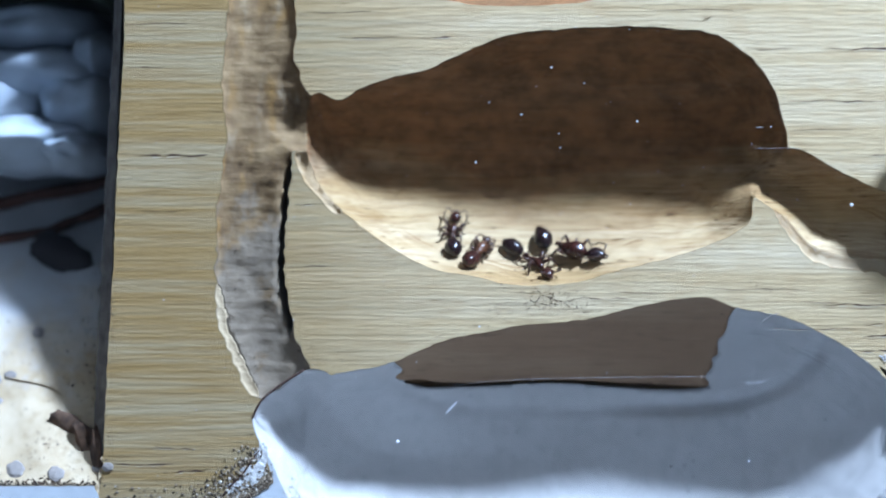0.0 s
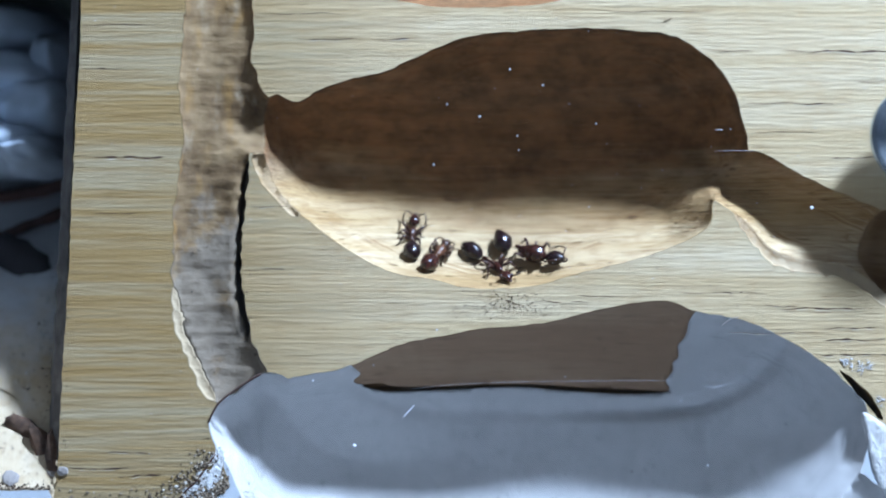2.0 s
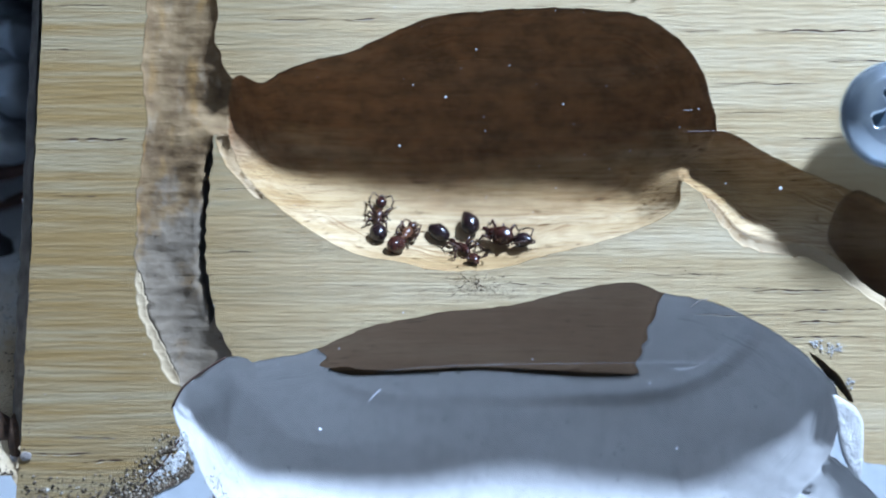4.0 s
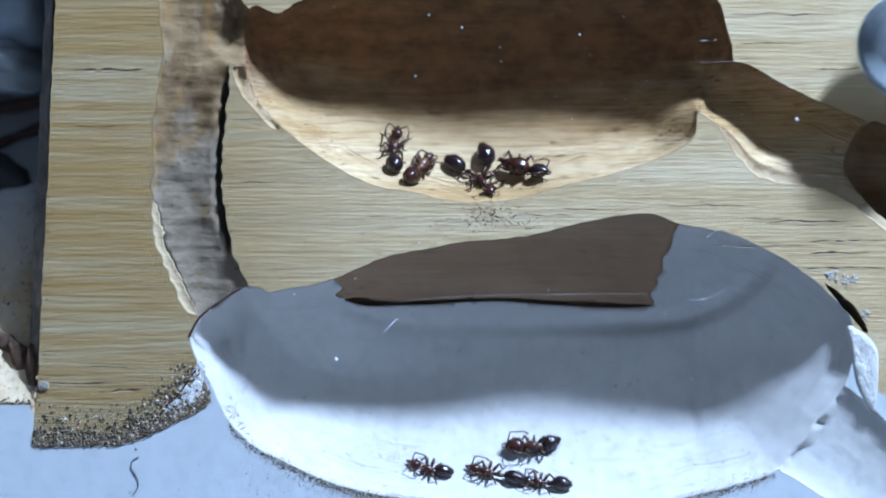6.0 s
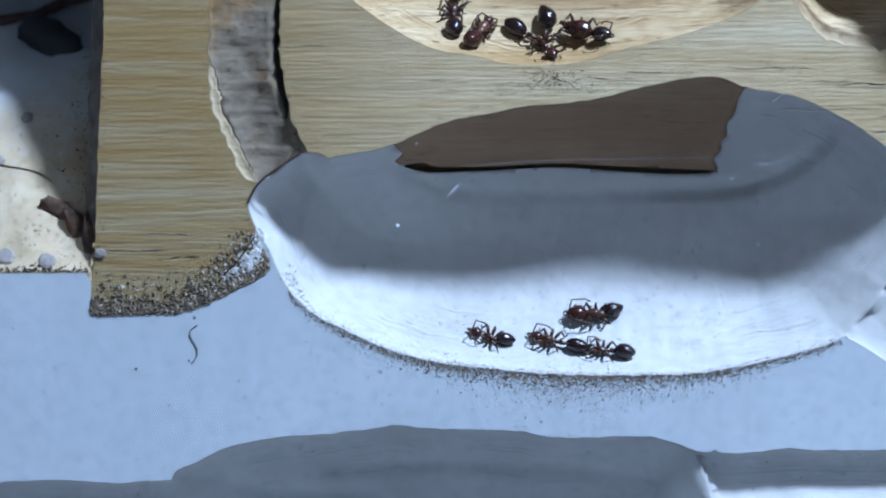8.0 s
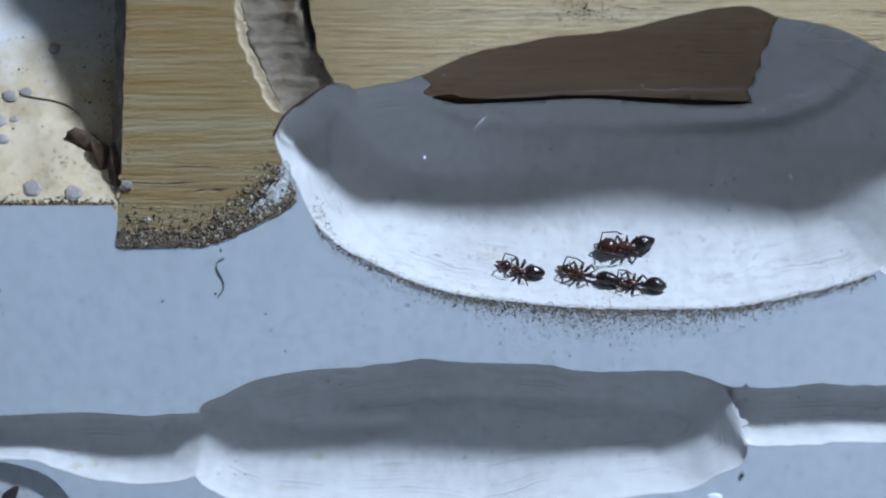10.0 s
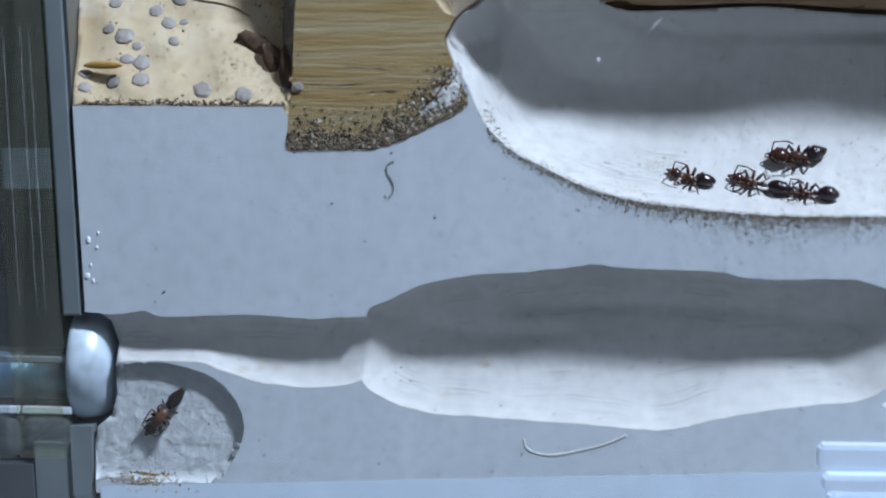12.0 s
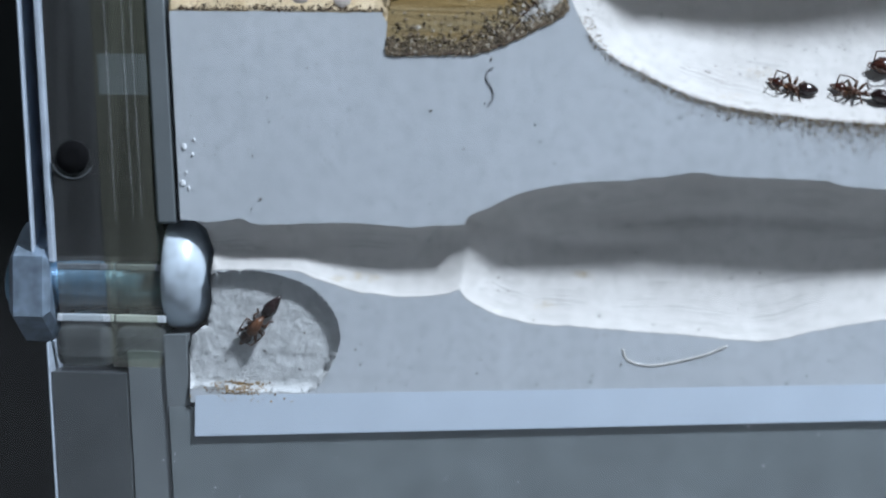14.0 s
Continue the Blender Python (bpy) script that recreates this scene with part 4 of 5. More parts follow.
def ant(h, t, g, label, head=0.62, waist=0.55, belly=0.9, long_belly=1.2, heads=SHELL_DARK, thoraxes=SHELL_RED, bellies=SHELL_DARK, limbs=LIMB_DARK,
        seed=1, curl=0.0, spread=1.0, tip=0.1, lift=0.0, tail=None):
    """An ant lying on the carved front; h, t, g: head, thorax and gaster in the plan (x, z); tail: which way the gaster points."""
    rng = random.Random(seed)
    ph, nh = surface(*h)
    pt, nt = surface(*t)
    pg, ng = surface(*g)
    base = tuple(pt + nt * lift)
    e = root("ant", base)
    ch, ct, cg = ph + nh * (head * 0.8 + lift), pt + nt * (waist * 1.0 + lift), pg + ng * (belly * 0.8 + lift)
    part("gaster", place(blob(bmesh.new(), along(cg, Vector((tail[0], 0, tail[1])) if tail else cg - ct, ng), (belly * long_belly * 1.06, belly * 0.92, belly * 0.86), 4, 0.07, seed, tip * 2.2, 0.035), base), bellies, e)
    fwd = ch - ct
    bm = blob(bmesh.new(), along(ct + fwd * 0.12, fwd, nt), (max(fwd.length * 0.42, waist * 1.2), waist * 0.85, waist * 0.85), 3, 0.16, seed + 3)
    blob(bm, along(ct - fwd * 0.25, fwd, nt), (waist * 0.9, waist * 0.62, waist * 0.62), 2, 0.12, seed + 5)
    part("thorax", place(bm, base), thoraxes, e)
    mid = ct.lerp(cg, 0.42) - nt * 0.1
    bm = tube(bmesh.new(), [ct - fwd * 0.3, mid, cg + (ct - cg) * 0.45], [0.16, 0.13, 0.2], 8)
    blob(bm, along(mid + nt * 0.12, nt, fwd.normalized()), (0.3, 0.22, 0.16), 2)
    part("petiole", place(bm, base), thoraxes, e)
    m = along(ch, fwd, nh)
    hd = part("head", place(blob(bmesh.new(), m, (head * 1.12, head * 0.92, head * 0.74), 3, 0.03, seed + 7, 0.45), base), heads, e)
    side = nh.cross(fwd.normalized())
    for s in (-1, 1):
        ob = part("eye", place(blob(bmesh.new(), along(ch + side * s * head * 0.8 + fwd.normalized() * head * 0.1 + nh * head * 0.25, fwd, nh), (0.14, 0.1, 0.12), 2), base), SHELL_DARK, hd)
        jaw = ch + fwd.normalized() * head * 0.95 + side * s * head * 0.28
        part("mandible", place(tube(bmesh.new(), [jaw, jaw + fwd.normalized() * 0.25 - side * s * 0.06, jaw + fwd.normalized() * 0.38 - side * s * 0.24], [0.1, 0.08, 0.03], 6), base), limbs, hd)
        a0 = ch + fwd.normalized() * head * 0.75 + side * s * head * 0.35 + nh * head * 0.3
        a1 = a0 + side * s * (0.55 + 0.2 * rng.random()) + nh * 0.35 + fwd.normalized() * (0.35 - curl * 0.7)
        a2 = a1 - fwd.normalized() * (0.35 + curl) + side * s * 0.22 - nh * 0.15
        a3 = a2 - fwd.normalized() * 0.45 - side * s * 0.1 * rng.random() - nh * 0.25
        part("antenna", place(tube(bmesh.new(), [a0, a1, a2, a3], [0.07, 0.065, 0.06, 0.08], 6), base), limbs, e)
    f = fwd.normalized()
    ts = nt.cross(f)
    for s in (-1, 1):
        for k, ahead in enumerate((0.55, 0.0, -0.55)):
            hip = ct + f * ahead * waist * 1.1 + ts * s * waist * 0.6 - nt * 0.15
            reach = (0.55 + 0.4 * rng.random()) * spread
            knee = hip + ts * s * reach * 0.75 + f * ahead * 0.8 + nt * (0.5 + 0.35 * rng.random())
            q = hip + ts * s * reach * (1.25 - curl * 1.1) + f * ahead * (1.9 - curl)
            foot, fn = surface(q.x, q.z)
            foot = foot + fn * (0.06 + lift)
            if (foot - knee).length > 2.2:
                foot = knee + (foot - knee).normalized() * 1.6
            toe = foot + (ts * s * 0.35 + f * ahead * 0.4)
            tp, tn = surface(toe.x, toe.z)
            toe = tp + tn * (0.05 + lift) if (tp - foot).length < 1.2 else foot + ts * s * 0.2
            part("leg", place(tube(bmesh.new(), [hip, hip.lerp(knee, 0.5) + nt * 0.06, knee, knee.lerp(foot, 0.6), foot, toe], [0.1, 0.15, 0.1, 0.09, 0.055, 0.035], 6), base), limbs, e)
    return tagged(e, label, "ant", "dead ants in the nest")


ant((-0.8, 2.25), (-1.0, 0.9), (-1.0, -0.8), "glossy black-brown ant with a shining abdomen, lying in the upper chamber", 0.5, 0.42, 0.82, 1.05, SHELL_RED, SHELL_RUST, SHELL_DARK, LIMB_DARK, 3, 0.2, 0.9, 0.05)
ant((1.85, 0.15), (1.35, -0.75), (0.45, -1.9), "curled brown ant with amber folded legs, in the upper chamber", 0.42, 0.55, 0.82, 1.25, SHELL_RUST, SHELL_AMBER, SHELL_RED, LIMB, 8, 0.9, 0.9)
ant((6.95, -2.95), (6.2, -1.85), (4.05, -0.6), "dark ant with a round glossy abdomen and spread legs", 0.6, 0.4, 0.78, 1.3, SHELL_RED, SHELL_RED, SHELL_DARK, LIMB_DARK, 5, 0.1, 1.15, 0.05)
ant((11.3, -1.55), (9.3, -1.25), (6.7, 0.2), "large dark ant with a red-brown thorax, lying across another", 0.78, 0.9, 0.82, 1.4, SHELL_DARK, SHELL_RED, SHELL_DARK, LIMB_DARK, 12, 0.4, 0.8, 0.3, 0.15, (-0.25, 1.0))
ant((0.75, -25.6), (1.95, -26.1), (3.15, -26.25), "small red-brown ant with raised feeler on white plaster", 0.46, 0.4, 0.6, 1.3, SHELL_RED, SHELL_RUST, SHELL_DARK, LIMB, 21, 0.4, 0.9)
ant((5.75, -26.0), (6.8, -26.35), (9.1, -26.85), "red-brown ant with a blue-black abdomen on white plaster", 0.5, 0.46, 0.66, 1.45, SHELL_RED, SHELL_RUST, SHELL_DARK, LIMB, 22, 0.5, 0.9)
ant((10.15, -26.95), (11.1, -27.15), (12.95, -27.35), "dark ant with raised hind legs at the rim of the chamber", 0.42, 0.42, 0.7, 1.2, SHELL_DARK, SHELL_RED, SHELL_DARK, LIMB, 23, 0.3, 0.9)
ant((9.15, -24.3), (10.75, -24.35), (12.2, -23.95), "stout ant with wine-red head and amber thorax", 0.8, 0.6, 0.7, 1.25, SHELL_RED, SHELL_RUST, SHELL_DARK, LIMB, 24, 0.8, 0.7, 0.3)
ant((-41.5, -46.3), (-40.7, -45.3), (-39.4, -43.8), "rust-brown ant with a dark pointed abdomen, lying on chipped plaster", 0.5, 0.66, 0.56, 1.9, SHELL_RUST, SHELL_AMBER, SHELL_DARK, LIMB, 31, 0.8, 0.6, 0.35)


# ---- beads, straw and fibres in the side well ----
BEAD = plain("translucent_bead", (0.28, 0.25, 0.225), 0.55, 0, 0.12, 700)
BEAD.node_tree.nodes["Principled BSDF"].inputs["Subsurface Weight"].default_value = 0.0
rng = random.Random(9)
for k, (x, z, r) in enumerate(((-44.9, -10.8, .5), (-45.2, -11.7, .55), (-44.1, -14.5, .75), (-45.5, -13.9, .5), (-43.0, -15.3, .4), (-39.9, -11.4, .6), (-38.6, -11.1, .42), (-41.8, -12.4, .5),
                               (-40.6, -13.4, .55), (-39.4, -13.3, .35), (-40.0, -14.9, .45), (-42.5, -16.7, .65), (-42.4, -18.0, .7), (-44.6, -18.2, .6), (-37.3, -18.85, .75), (-33.9, -19.2, .6),
                               (-30.5, -18.75, .45), (-29.5, -18.6, .45), (-43.7, -16.4, .45), (-47.0, -17.6, .5), (-46.9, -18.7, .5), (-36.6, -7.5, .5), (-43.5, -8.6, .45))):
    p, nrm = surface(x, z)
    if x > -30.4:
        p, nrm = Vector((x, -0.1, z)), Vector((0, -1, 0))
    bm = blob(bmesh.new(), along(p + nrm * r * 0.05, Vector((1, 0, rng.uniform(-1, 1))), nrm), (r * (1.0 + 0.3 * rng.random()), r * (0.8 + 0.3 * rng.random()), r * 0.24), 4, 0.22, k * 3.1)
    ob = part("bead", place(bm), BEAD, None)
    tagged(ob, "translucent whitish grain resting on the tan floor", "bead", "grains on the well floor")

STRAW = plain("yellow_husk", (0.36, 0.21, 0.04), 0.5, 0, 0.3, 1200)
p, nrm = surface(-45.3, -17.2)
bm = blob(bmesh.new(), along(p + nrm * 0.75, Vector((1, 0, -0.1)), nrm), (1.75, 0.32, 0.3), 3, 0.12, 2.0)
tagged(part("husk", place(bm), STRAW, None), "yellow-brown seed husk lying among the grains", "husk")

FIBRE = plain("dark_fibre", (0.15, 0.15, 0.16), 0.6)
TAN_FIBRE = plain("tan_fibre", (0.32, 0.24, 0.14), 0.6)


def fibre(points, y, r, material, label):
    pts = [Vector((q[0], y if y is not None else depth_at([q])[0][0] - 0.1, q[1])) for q in spline(points, 6, False)]
    return tagged(part("fibre", place(tube(bmesh.new(), pts, [r] * len(pts), 5)), material, None), label, "fibre")


fibre([(-21.7, -24.4), (-22.2, -24.7), (-22.3, -25.3), (-21.8, -26.2), (-21.8, -26.9), (-22.2, -27.5)], -0.06, 0.045, FIBRE, "thin dark curled hair on the plaster")
fibre([(-39.0, -11.2), (-37.8, -11.5), (-36.5, -11.7), (-35.1, -12.1), (-34.1, -12.8)], None, 0.06, TAN_FIBRE, "thin tan fibre on the well floor")
fibre([(19.9, 18.6), (20.6, 18.9)], -0.08, 0.04, TAN_FIBRE, "short pale fibre on the oak")
fibre([(24.6, -6.6), (25.3, -6.1), (26.0, -5.9)], -0.1, 0.05, BEAD, "short white fibre at the chamber rim")

# things in the deep end of the well
WHITE_PULP = plain("white_pulp", (0.42, 0.47, 0.53), 0.9, 0, 0.25, 160)
TWIG = plain("red_brown_bark", (0.11, 0.045, 0.026), 0.7, 0, 0.5, 500)
BARK = plain("dark_bark", (0.05, 0.022, 0.014), 0.7, 0, 0.4, 500)
SEED = plain("dark_seed", (0.018, 0.014, 0.016), 0.6, 0, 0.4, 600)
bm = bmesh.new()
for x, z, a, b2, s in ((-37.5, 15.5, 8.5, 3.2, 1), (-34.0, 12.6, 4.5, 3.4, 2), (-38.5, 9.2, 7.0, 2.8, 3), (-42, 13, 6, 5, 5), (-34.5, 8.4, 3.2, 2.0, 6), (-38.0, 19.5, 7.5, 3.0, 8), (-32.5, 17.0, 2.6, 3.2, 9)):
    d = depth_at([(x, z)])[0][0]
    blob(bm, Matrix.Translation((x, d * 0.60 + 0.5, z)), (a, d * 0.4, b2), 5, 0.14, s * 2.3)
tagged(part("cotton_wad", place(bm), WHITE_PULP, None), "bluish white damp cotton wad in the well", "cotton")


MOSS = plain("dark_moss", (0.03, 0.04, 0.018), 0.9, 0, 0.5, 500)
bm = bmesh.new()
for x, z, a, b2, s in ((-40, 24.5, 6.5, 2.6, 3), (-34, 25.5, 5.0, 3.0, 7), (-31.0, 23.0, 1.6, 3.0, 9)):
    d = depth_at([(x, z)])[0][0]
    blob(bm, Matrix.Translation((x, d * 0.5, z)), (a, d * 0.45, b2), 4, 0.4, s * 1.7)
tagged(part("moss_clump", place(bm), MOSS, None), "dark green moss clump behind the cotton", "moss")


def twig(a, b, r, material, label):
    pts = [Vector((a[0] + (b[0] - a[0]) * k / 7, 0, a[1] + (b[1] - a[1]) * k / 7 + 0.25 * noise.noise((k * 0.6, a[0], 1.0)))) for k in range(8)]
    for q in pts:
        q.y = depth_at([(q.x, q.z)])[0][0] - r * 0.9
    tagged(part("twig", place(tube(bmesh.new(), pts, [r * (0.85 + 0.3 * noise.noise((k, 2.0, r))) for k in range(8)], 9)), material, None), label, "twig", "twigs in the well")


twig((-46.5, 3.4), (-30.2, 7.0), 0.75, TWIG, "dark red-brown twig lying across the well")
twig((-37.8, 1.2), (-30.4, 4.8), 0.6, TWIG, "dark brown twig with a bent end")
twig((-46.0, 0.2), (-36.9, 1.6), 0.5, TWIG, "dark brown twig on the grey floor")
d = depth_at([(-35.6, -0.6)])[0][0]
tagged(part("seed_case", place(blob(bmesh.new(), along(Vector((-35.6, d - 0.8, -0.6)), Vector((1, 0, -0.45)), Vector((0, -1, 0))), (3.0, 1.7, 1.2), 3, 0.35, 4.0)), SEED, None),
       "dark shrivelled seed case on the well floor", "seed case")
for x, z, a in ((-31.4, 10.9, 1.4), (-34.6, 11.9, 0.8), (-43.5, -3.0, 0.9)):
    d = depth_at([(x, z)])[0][0]
    tagged(part("seed_husk", place(blob(bmesh.new(), along(Vector((x, d - 2.2 if z > 5 else d - 0.3, z)), Vector((1, 0, 0.35)), Vector((0, -1, 0))), (a, 0.5, 0.45), 3, 0.3, x)), SEED, None),
           "small dark seed husk in the well", "seed husk", "husks in the well")
# brown lumps added where a dark cavity lies beside the oak
d = depth_at([(-33.3, -15.3)])[0][0]
bm = blob(bmesh.new(), along(Vector((-33.4, d - 0.05, -15.0)), Vector((1, 0, -0.55)), Vector((0, -1, 0))), (1.5, 0.8, 0.35), 3, 0.3, 8.0)
d = depth_at([(-31.6, -16.6)])[0][0]
blob(bm, along(Vector((-31.6, d - 0.1, -16.6)), Vector((0.5, 0, -1)), Vector((0, -1, 0))), (1.9, 0.75, 0.4), 3, 0.45, 5.0)
d = depth_at([(-30.6, -17.6)])[0][0]
blob(bm, along(Vector((-30.5, d - 0.2, -17.6)), Vector((0.1, 0, -1)), Vector((0, -1, 0))), (2.2, 0.55, 0.5), 3, 0.45, 2.0)
tagged(part("cavity_fill", place(bm), plain("brown_cavity", (0.10, 0.058, 0.033), 0.9, 0, 0.6, 900), None), "dark brown lumps standing for the cavity beside the oak", "bark chip")


LUG = plaster_material("broken_plaster", (0.66, 0.66, 0.65), (0.56, 0.55, 0.53), 0.66, 0.85, False, 2.3)


# ---- loose grit ----
def random_tint(name, *stops, rough=0.8):
    m, n, l, b = mat(name)
    g = n.new("ShaderNodeNewGeometry")
    l.new(ramp(n, l, g.outputs["Random Per Island"], *stops), b.inputs["Base Color"])
    b.inputs["Roughness"].default_value = rough
    return m


def grit(name, spots, material, label, proud=0.3):
    """Small uneven grains at (x, z, radius), joined."""
    rng = random.Random(len(spots))
    deep, _ = depth_at([(x, z) for x, z, _ in spots])
    verts, faces = [], []
    for (x, z, r), d in zip(spots, deep):
        s = len(verts)
        for a in ((1, 0, 0), (-1, 0, 0), (0, 1, 0), (0, -1, 0), (0, 0, 1), (0, 0, -1)):
            k = r * rng.uniform(0.6, 1.2) * 0.8
            verts.append(point(x + a[0] * k + r * rng.uniform(-.25, .25), d - r * proud + a[1] * k * 0.45, z + a[2] * k + r * rng.uniform(-.25, .25)))
        for f in ((0, 2, 4), (2, 1, 4), (1, 3, 4), (3, 0, 4), (2, 0, 5), (1, 2, 5), (3, 1, 5), (0, 3, 5)):
            faces.append([s + i for i in f])
    me = bpy.data.meshes.new(name)
    me.from_pydata(verts, [], faces)
    me.materials.append(material)
    return tagged(new(name, me), label, "grit", kind="stuff")


FRASS = random_tint("frass", (0.0, (0.05, 0.037, 0.024)), (0.5, (0.13, 0.095, 0.06)), (0.85, (0.22, 0.17, 0.105)), (1.0, (0.36, 0.29, 0.19)))
RUBBLE = random_tint("rubble", (0.0, (0.045, 0.033, 0.02)), (0.45, (0.12, 0.088, 0.052)), (0.75, (0.21, 0.16, 0.105)), (0.93, (0.33, 0.27, 0.19)), (1.0, (0.62, 0.58, 0.50)))
SOIL = random_tint("dark_specks", (0.0, (0.02, 0.015, 0.01)), (1.0, (0.10, 0.06, 0.03)))

rng = random.Random(2)
low = [q for q in LOWER if q[1] < -20 and q[0] < 30]
spots = []
for _ in range(15000):
    q = low[rng.randrange(len(low))]
    w = math.exp(-((q[0] - 8) / 15) ** 2)
    if rng.random() > 0.25 + 0.75 * w:
        continue
    spots.append((q[0] + rng.uniform(-0.5, 0.5), q[1] + 0.12 - abs(rng.gauss(0, 0.26 + 1.3 * w * rng.random() ** 1.7)), 0.035 + 0.065 * rng.random() ** 2))
for _ in range(260):
    q = low[rng.randrange(len(low))]
    spots.append((q[0] + rng.uniform(-0.5, 0.5), q[1] + rng.uniform(0.1, 0.7), rng.uniform(0.05, 0.10)))
for _ in range(14):
    q = low[rng.randrange(len(low))]
    c = (q[0], q[1] + rng.uniform(0.6, 2.5))
    spots += [(c[0] + rng.gauss(0, 0.6), c[1] + rng.gauss(0, 0.22), rng.uniform(0.03, 0.07)) for _ in range(22)]
grit("frass", spots, FRASS, "dark brown frass crumbs along the chamber rim")

edge = [Vector(q) for q in ((-30.2, -23.2), (-29.5, -23.3), (-26.7, -23.2), (-23.6, -23.2), (-21.3, -22.5), (-19.0, -21.4), (-17.2, -20.5), (-16.0, -19.6))]
spots = []
for _ in range(5200):
    k = rng.randrange(len(edge) - 1)
    q = edge[k].lerp(edge[k + 1], rng.random())
    spots.append((q.x + rng.uniform(-0.2, 0.2), q.y + abs(rng.gauss(0, 0.55)) - 0.3, 0.03 + 0.2 * rng.random() ** 3))
for _ in range(900):
    t = rng.random()
    spots.append((-22.6 + 5.2 * t + rng.gauss(0, 0.5), -22.4 + 5.0 * t + rng.gauss(0, 0.5), 0.03 + 0.2 * rng.random() ** 3))
for _ in range(900):
    spots.append((-29.8 + rng.uniform(0, 9), -19.4 - rng.random() ** 0.4 * 3.6, 0.03 + 0.22 * rng.random() ** 4))
grit("rubble", [(x, z, min(r, 0.21)) for x, z, r in spots], RUBBLE, "brown and pale crumbs packed along the oak's lower edge", 0.38)

spots = []
for _ in range(420):
    spots.append((rng.uniform(-47, -30.5), -20.1 + abs(rng.gauss(0, 0.22)), rng.uniform(0.06, 0.17)))
for _ in range(330):
    x, z = rng.uniform(-47, -29.5), rng.uniform(-19.5, 2)
    spots.append((x, z, rng.uniform(0.05, 0.13)))
for _ in range(260):
    spots.append((-29.8 - abs(rng.gauss(0, 1.8)), rng.uniform(-16, 2), rng.uniform(0.06, 0.15)))
grit("well_grit", spots, SOIL, "dark specks of soil on the well floor")

spots = [(rng.gauss(6.5, 3.5), -4.9 - abs(rng.gauss(0, 0.5)), rng.uniform(0.03, 0.08)) for _ in range(170)]
spots += [(rng.gauss(7.0, 1.2), -4.7 + rng.gauss(0, 0.45), rng.uniform(0.03, 0.10)) for _ in range(140)]
spots += [(rng.uniform(-12, 24), rng.uniform(-3.4, 5), rng.uniform(0.04, 0.09)) for _ in range(330)]
spots += [(rng.uniform(-14.5, 30), rng.uniform(-10, -3), rng.uniform(0.05, 0.1)) for _ in range(170)]
spots += [(rng.uniform(-20, -14), rng.uniform(-11, 0), rng.uniform(0.05, 0.12)) for _ in range(70)]
spots += [(rng.uniform(-13, 30), -19.5 - 8.0 * rng.random() ** 0.6, rng.uniform(0.035, 0.09)) for _ in range(760)]
spots += [(rng.uniform(-45, 44), rng.uniform(-49, -27), 0.03 + 0.09 * rng.random() ** 2) for _ in range(420)]
spots += [(rng.uniform(-46, 10), rng.choice((rng.uniform(-36, -24), rng.uniform(-51, -44))), 0.025 + 0.075 * rng.random() ** 3) for _ in range(420)]
spots += [(-29.3 + 0.15 * rng.gauss(0, 1), rng.uniform(-18, 30), rng.uniform(0.05, 0.11)) for _ in range(160)]
rust = [(rng.gauss(-42.0, 1.1), -50.35 + rng.gauss(0, 0.22), rng.uniform(0.04, 0.13)) for _ in range(700)] + [(rng.gauss(-41.0, 2.5), -51.2 + rng.gauss(0, 0.2), rng.uniform(0.05, 0.16)) for _ in range(20)]
ochre = [(rng.gauss(c, w), z + rng.gauss(0, h), rng.uniform(0.03, 0.07)) for c, z, w, h in ((-34.2, -41.5, 0.3, 0.12), (-32.6, -41.3, 0.2, 0.2), (-31.4, -41.4, 0.3, 0.2), (-14.5, -41.0, 0.45, 0.2), (-17.5, -43.4, 0.5, 0.2), (-3.0, -26.6, 0.8, 0.2), (-0.5, -24.6, 0.8, 0.25)) for _ in range(130)]
grit("ochre_stain", ochre, random_tint("pale_ochre", (0.0, (0.42, 0.33, 0.19)), (1.0, (0.58, 0.50, 0.36))), "pale ochre stains of fine dust on white plaster", 0.1)
grit("rust_crumbs", [(x, max(z, -51.4), r) for x, z, r in rust], random_tint("ochre", (0.0, (0.13, 0.075, 0.03)), (1.0, (0.36, 0.25, 0.11))), "ochre brown crumbs on the plaster")
spots += [(-26.7, -27.9, 0.16), (-39.8, -27.0, 0.15), (-36.6, -24.6, 0.13), (-40.3, -35.1, 0.16), (19.7, -41.9, .3), (21.9, -46.1, .3), (23.5, -44.0, .35)]
grit("specks", spots, SOIL, "fine dark specks scattered over the nest")

rng = random.Random(77)
spots = [(x + rng.gauss(0, w), z + rng.gauss(0, 0.22), 0.05 + 0.14 * rng.random() ** 2) for x, z, w in ((34.8, -9.5, 0.25), (35.9, -10.0, 0.45), (36.5, -9.9, 0.3), (37.6, -12.7, 0.2)) for _ in range(34)]
grit("salt_crust", spots, LINING, "small white crystal crumbs on the oak", 0.5)

# white blobs take the place of glints along the plaster's edge
GLOSS_WHITE = plain("glossy_white_blob", (0.80, 0.83, 0.86), 0.12, 0, 0.05, 600)
rng = random.Random(41)
for x, z, r in ((-46.5, -31.0, .26), (-45.8, -31.6, .14), (-46.6, -33.9, .28), (-46.1, -34.3, .13), (-45.7, -30.4, .12), (-46.3, -33.0, .1)):
    bm = blob(bmesh.new(), Matrix.Translation((x, -0.02, z)), (r * 0.8, 0.08, r * rng.uniform(0.9, 1.5)), 3, 0.3, x * 3 + z)
    tagged(part("droplet", place(bm), GLOSS_WHITE, None), "small glossy white blob standing for a glint on the plaster edge", "droplet", "droplets on the plaster")



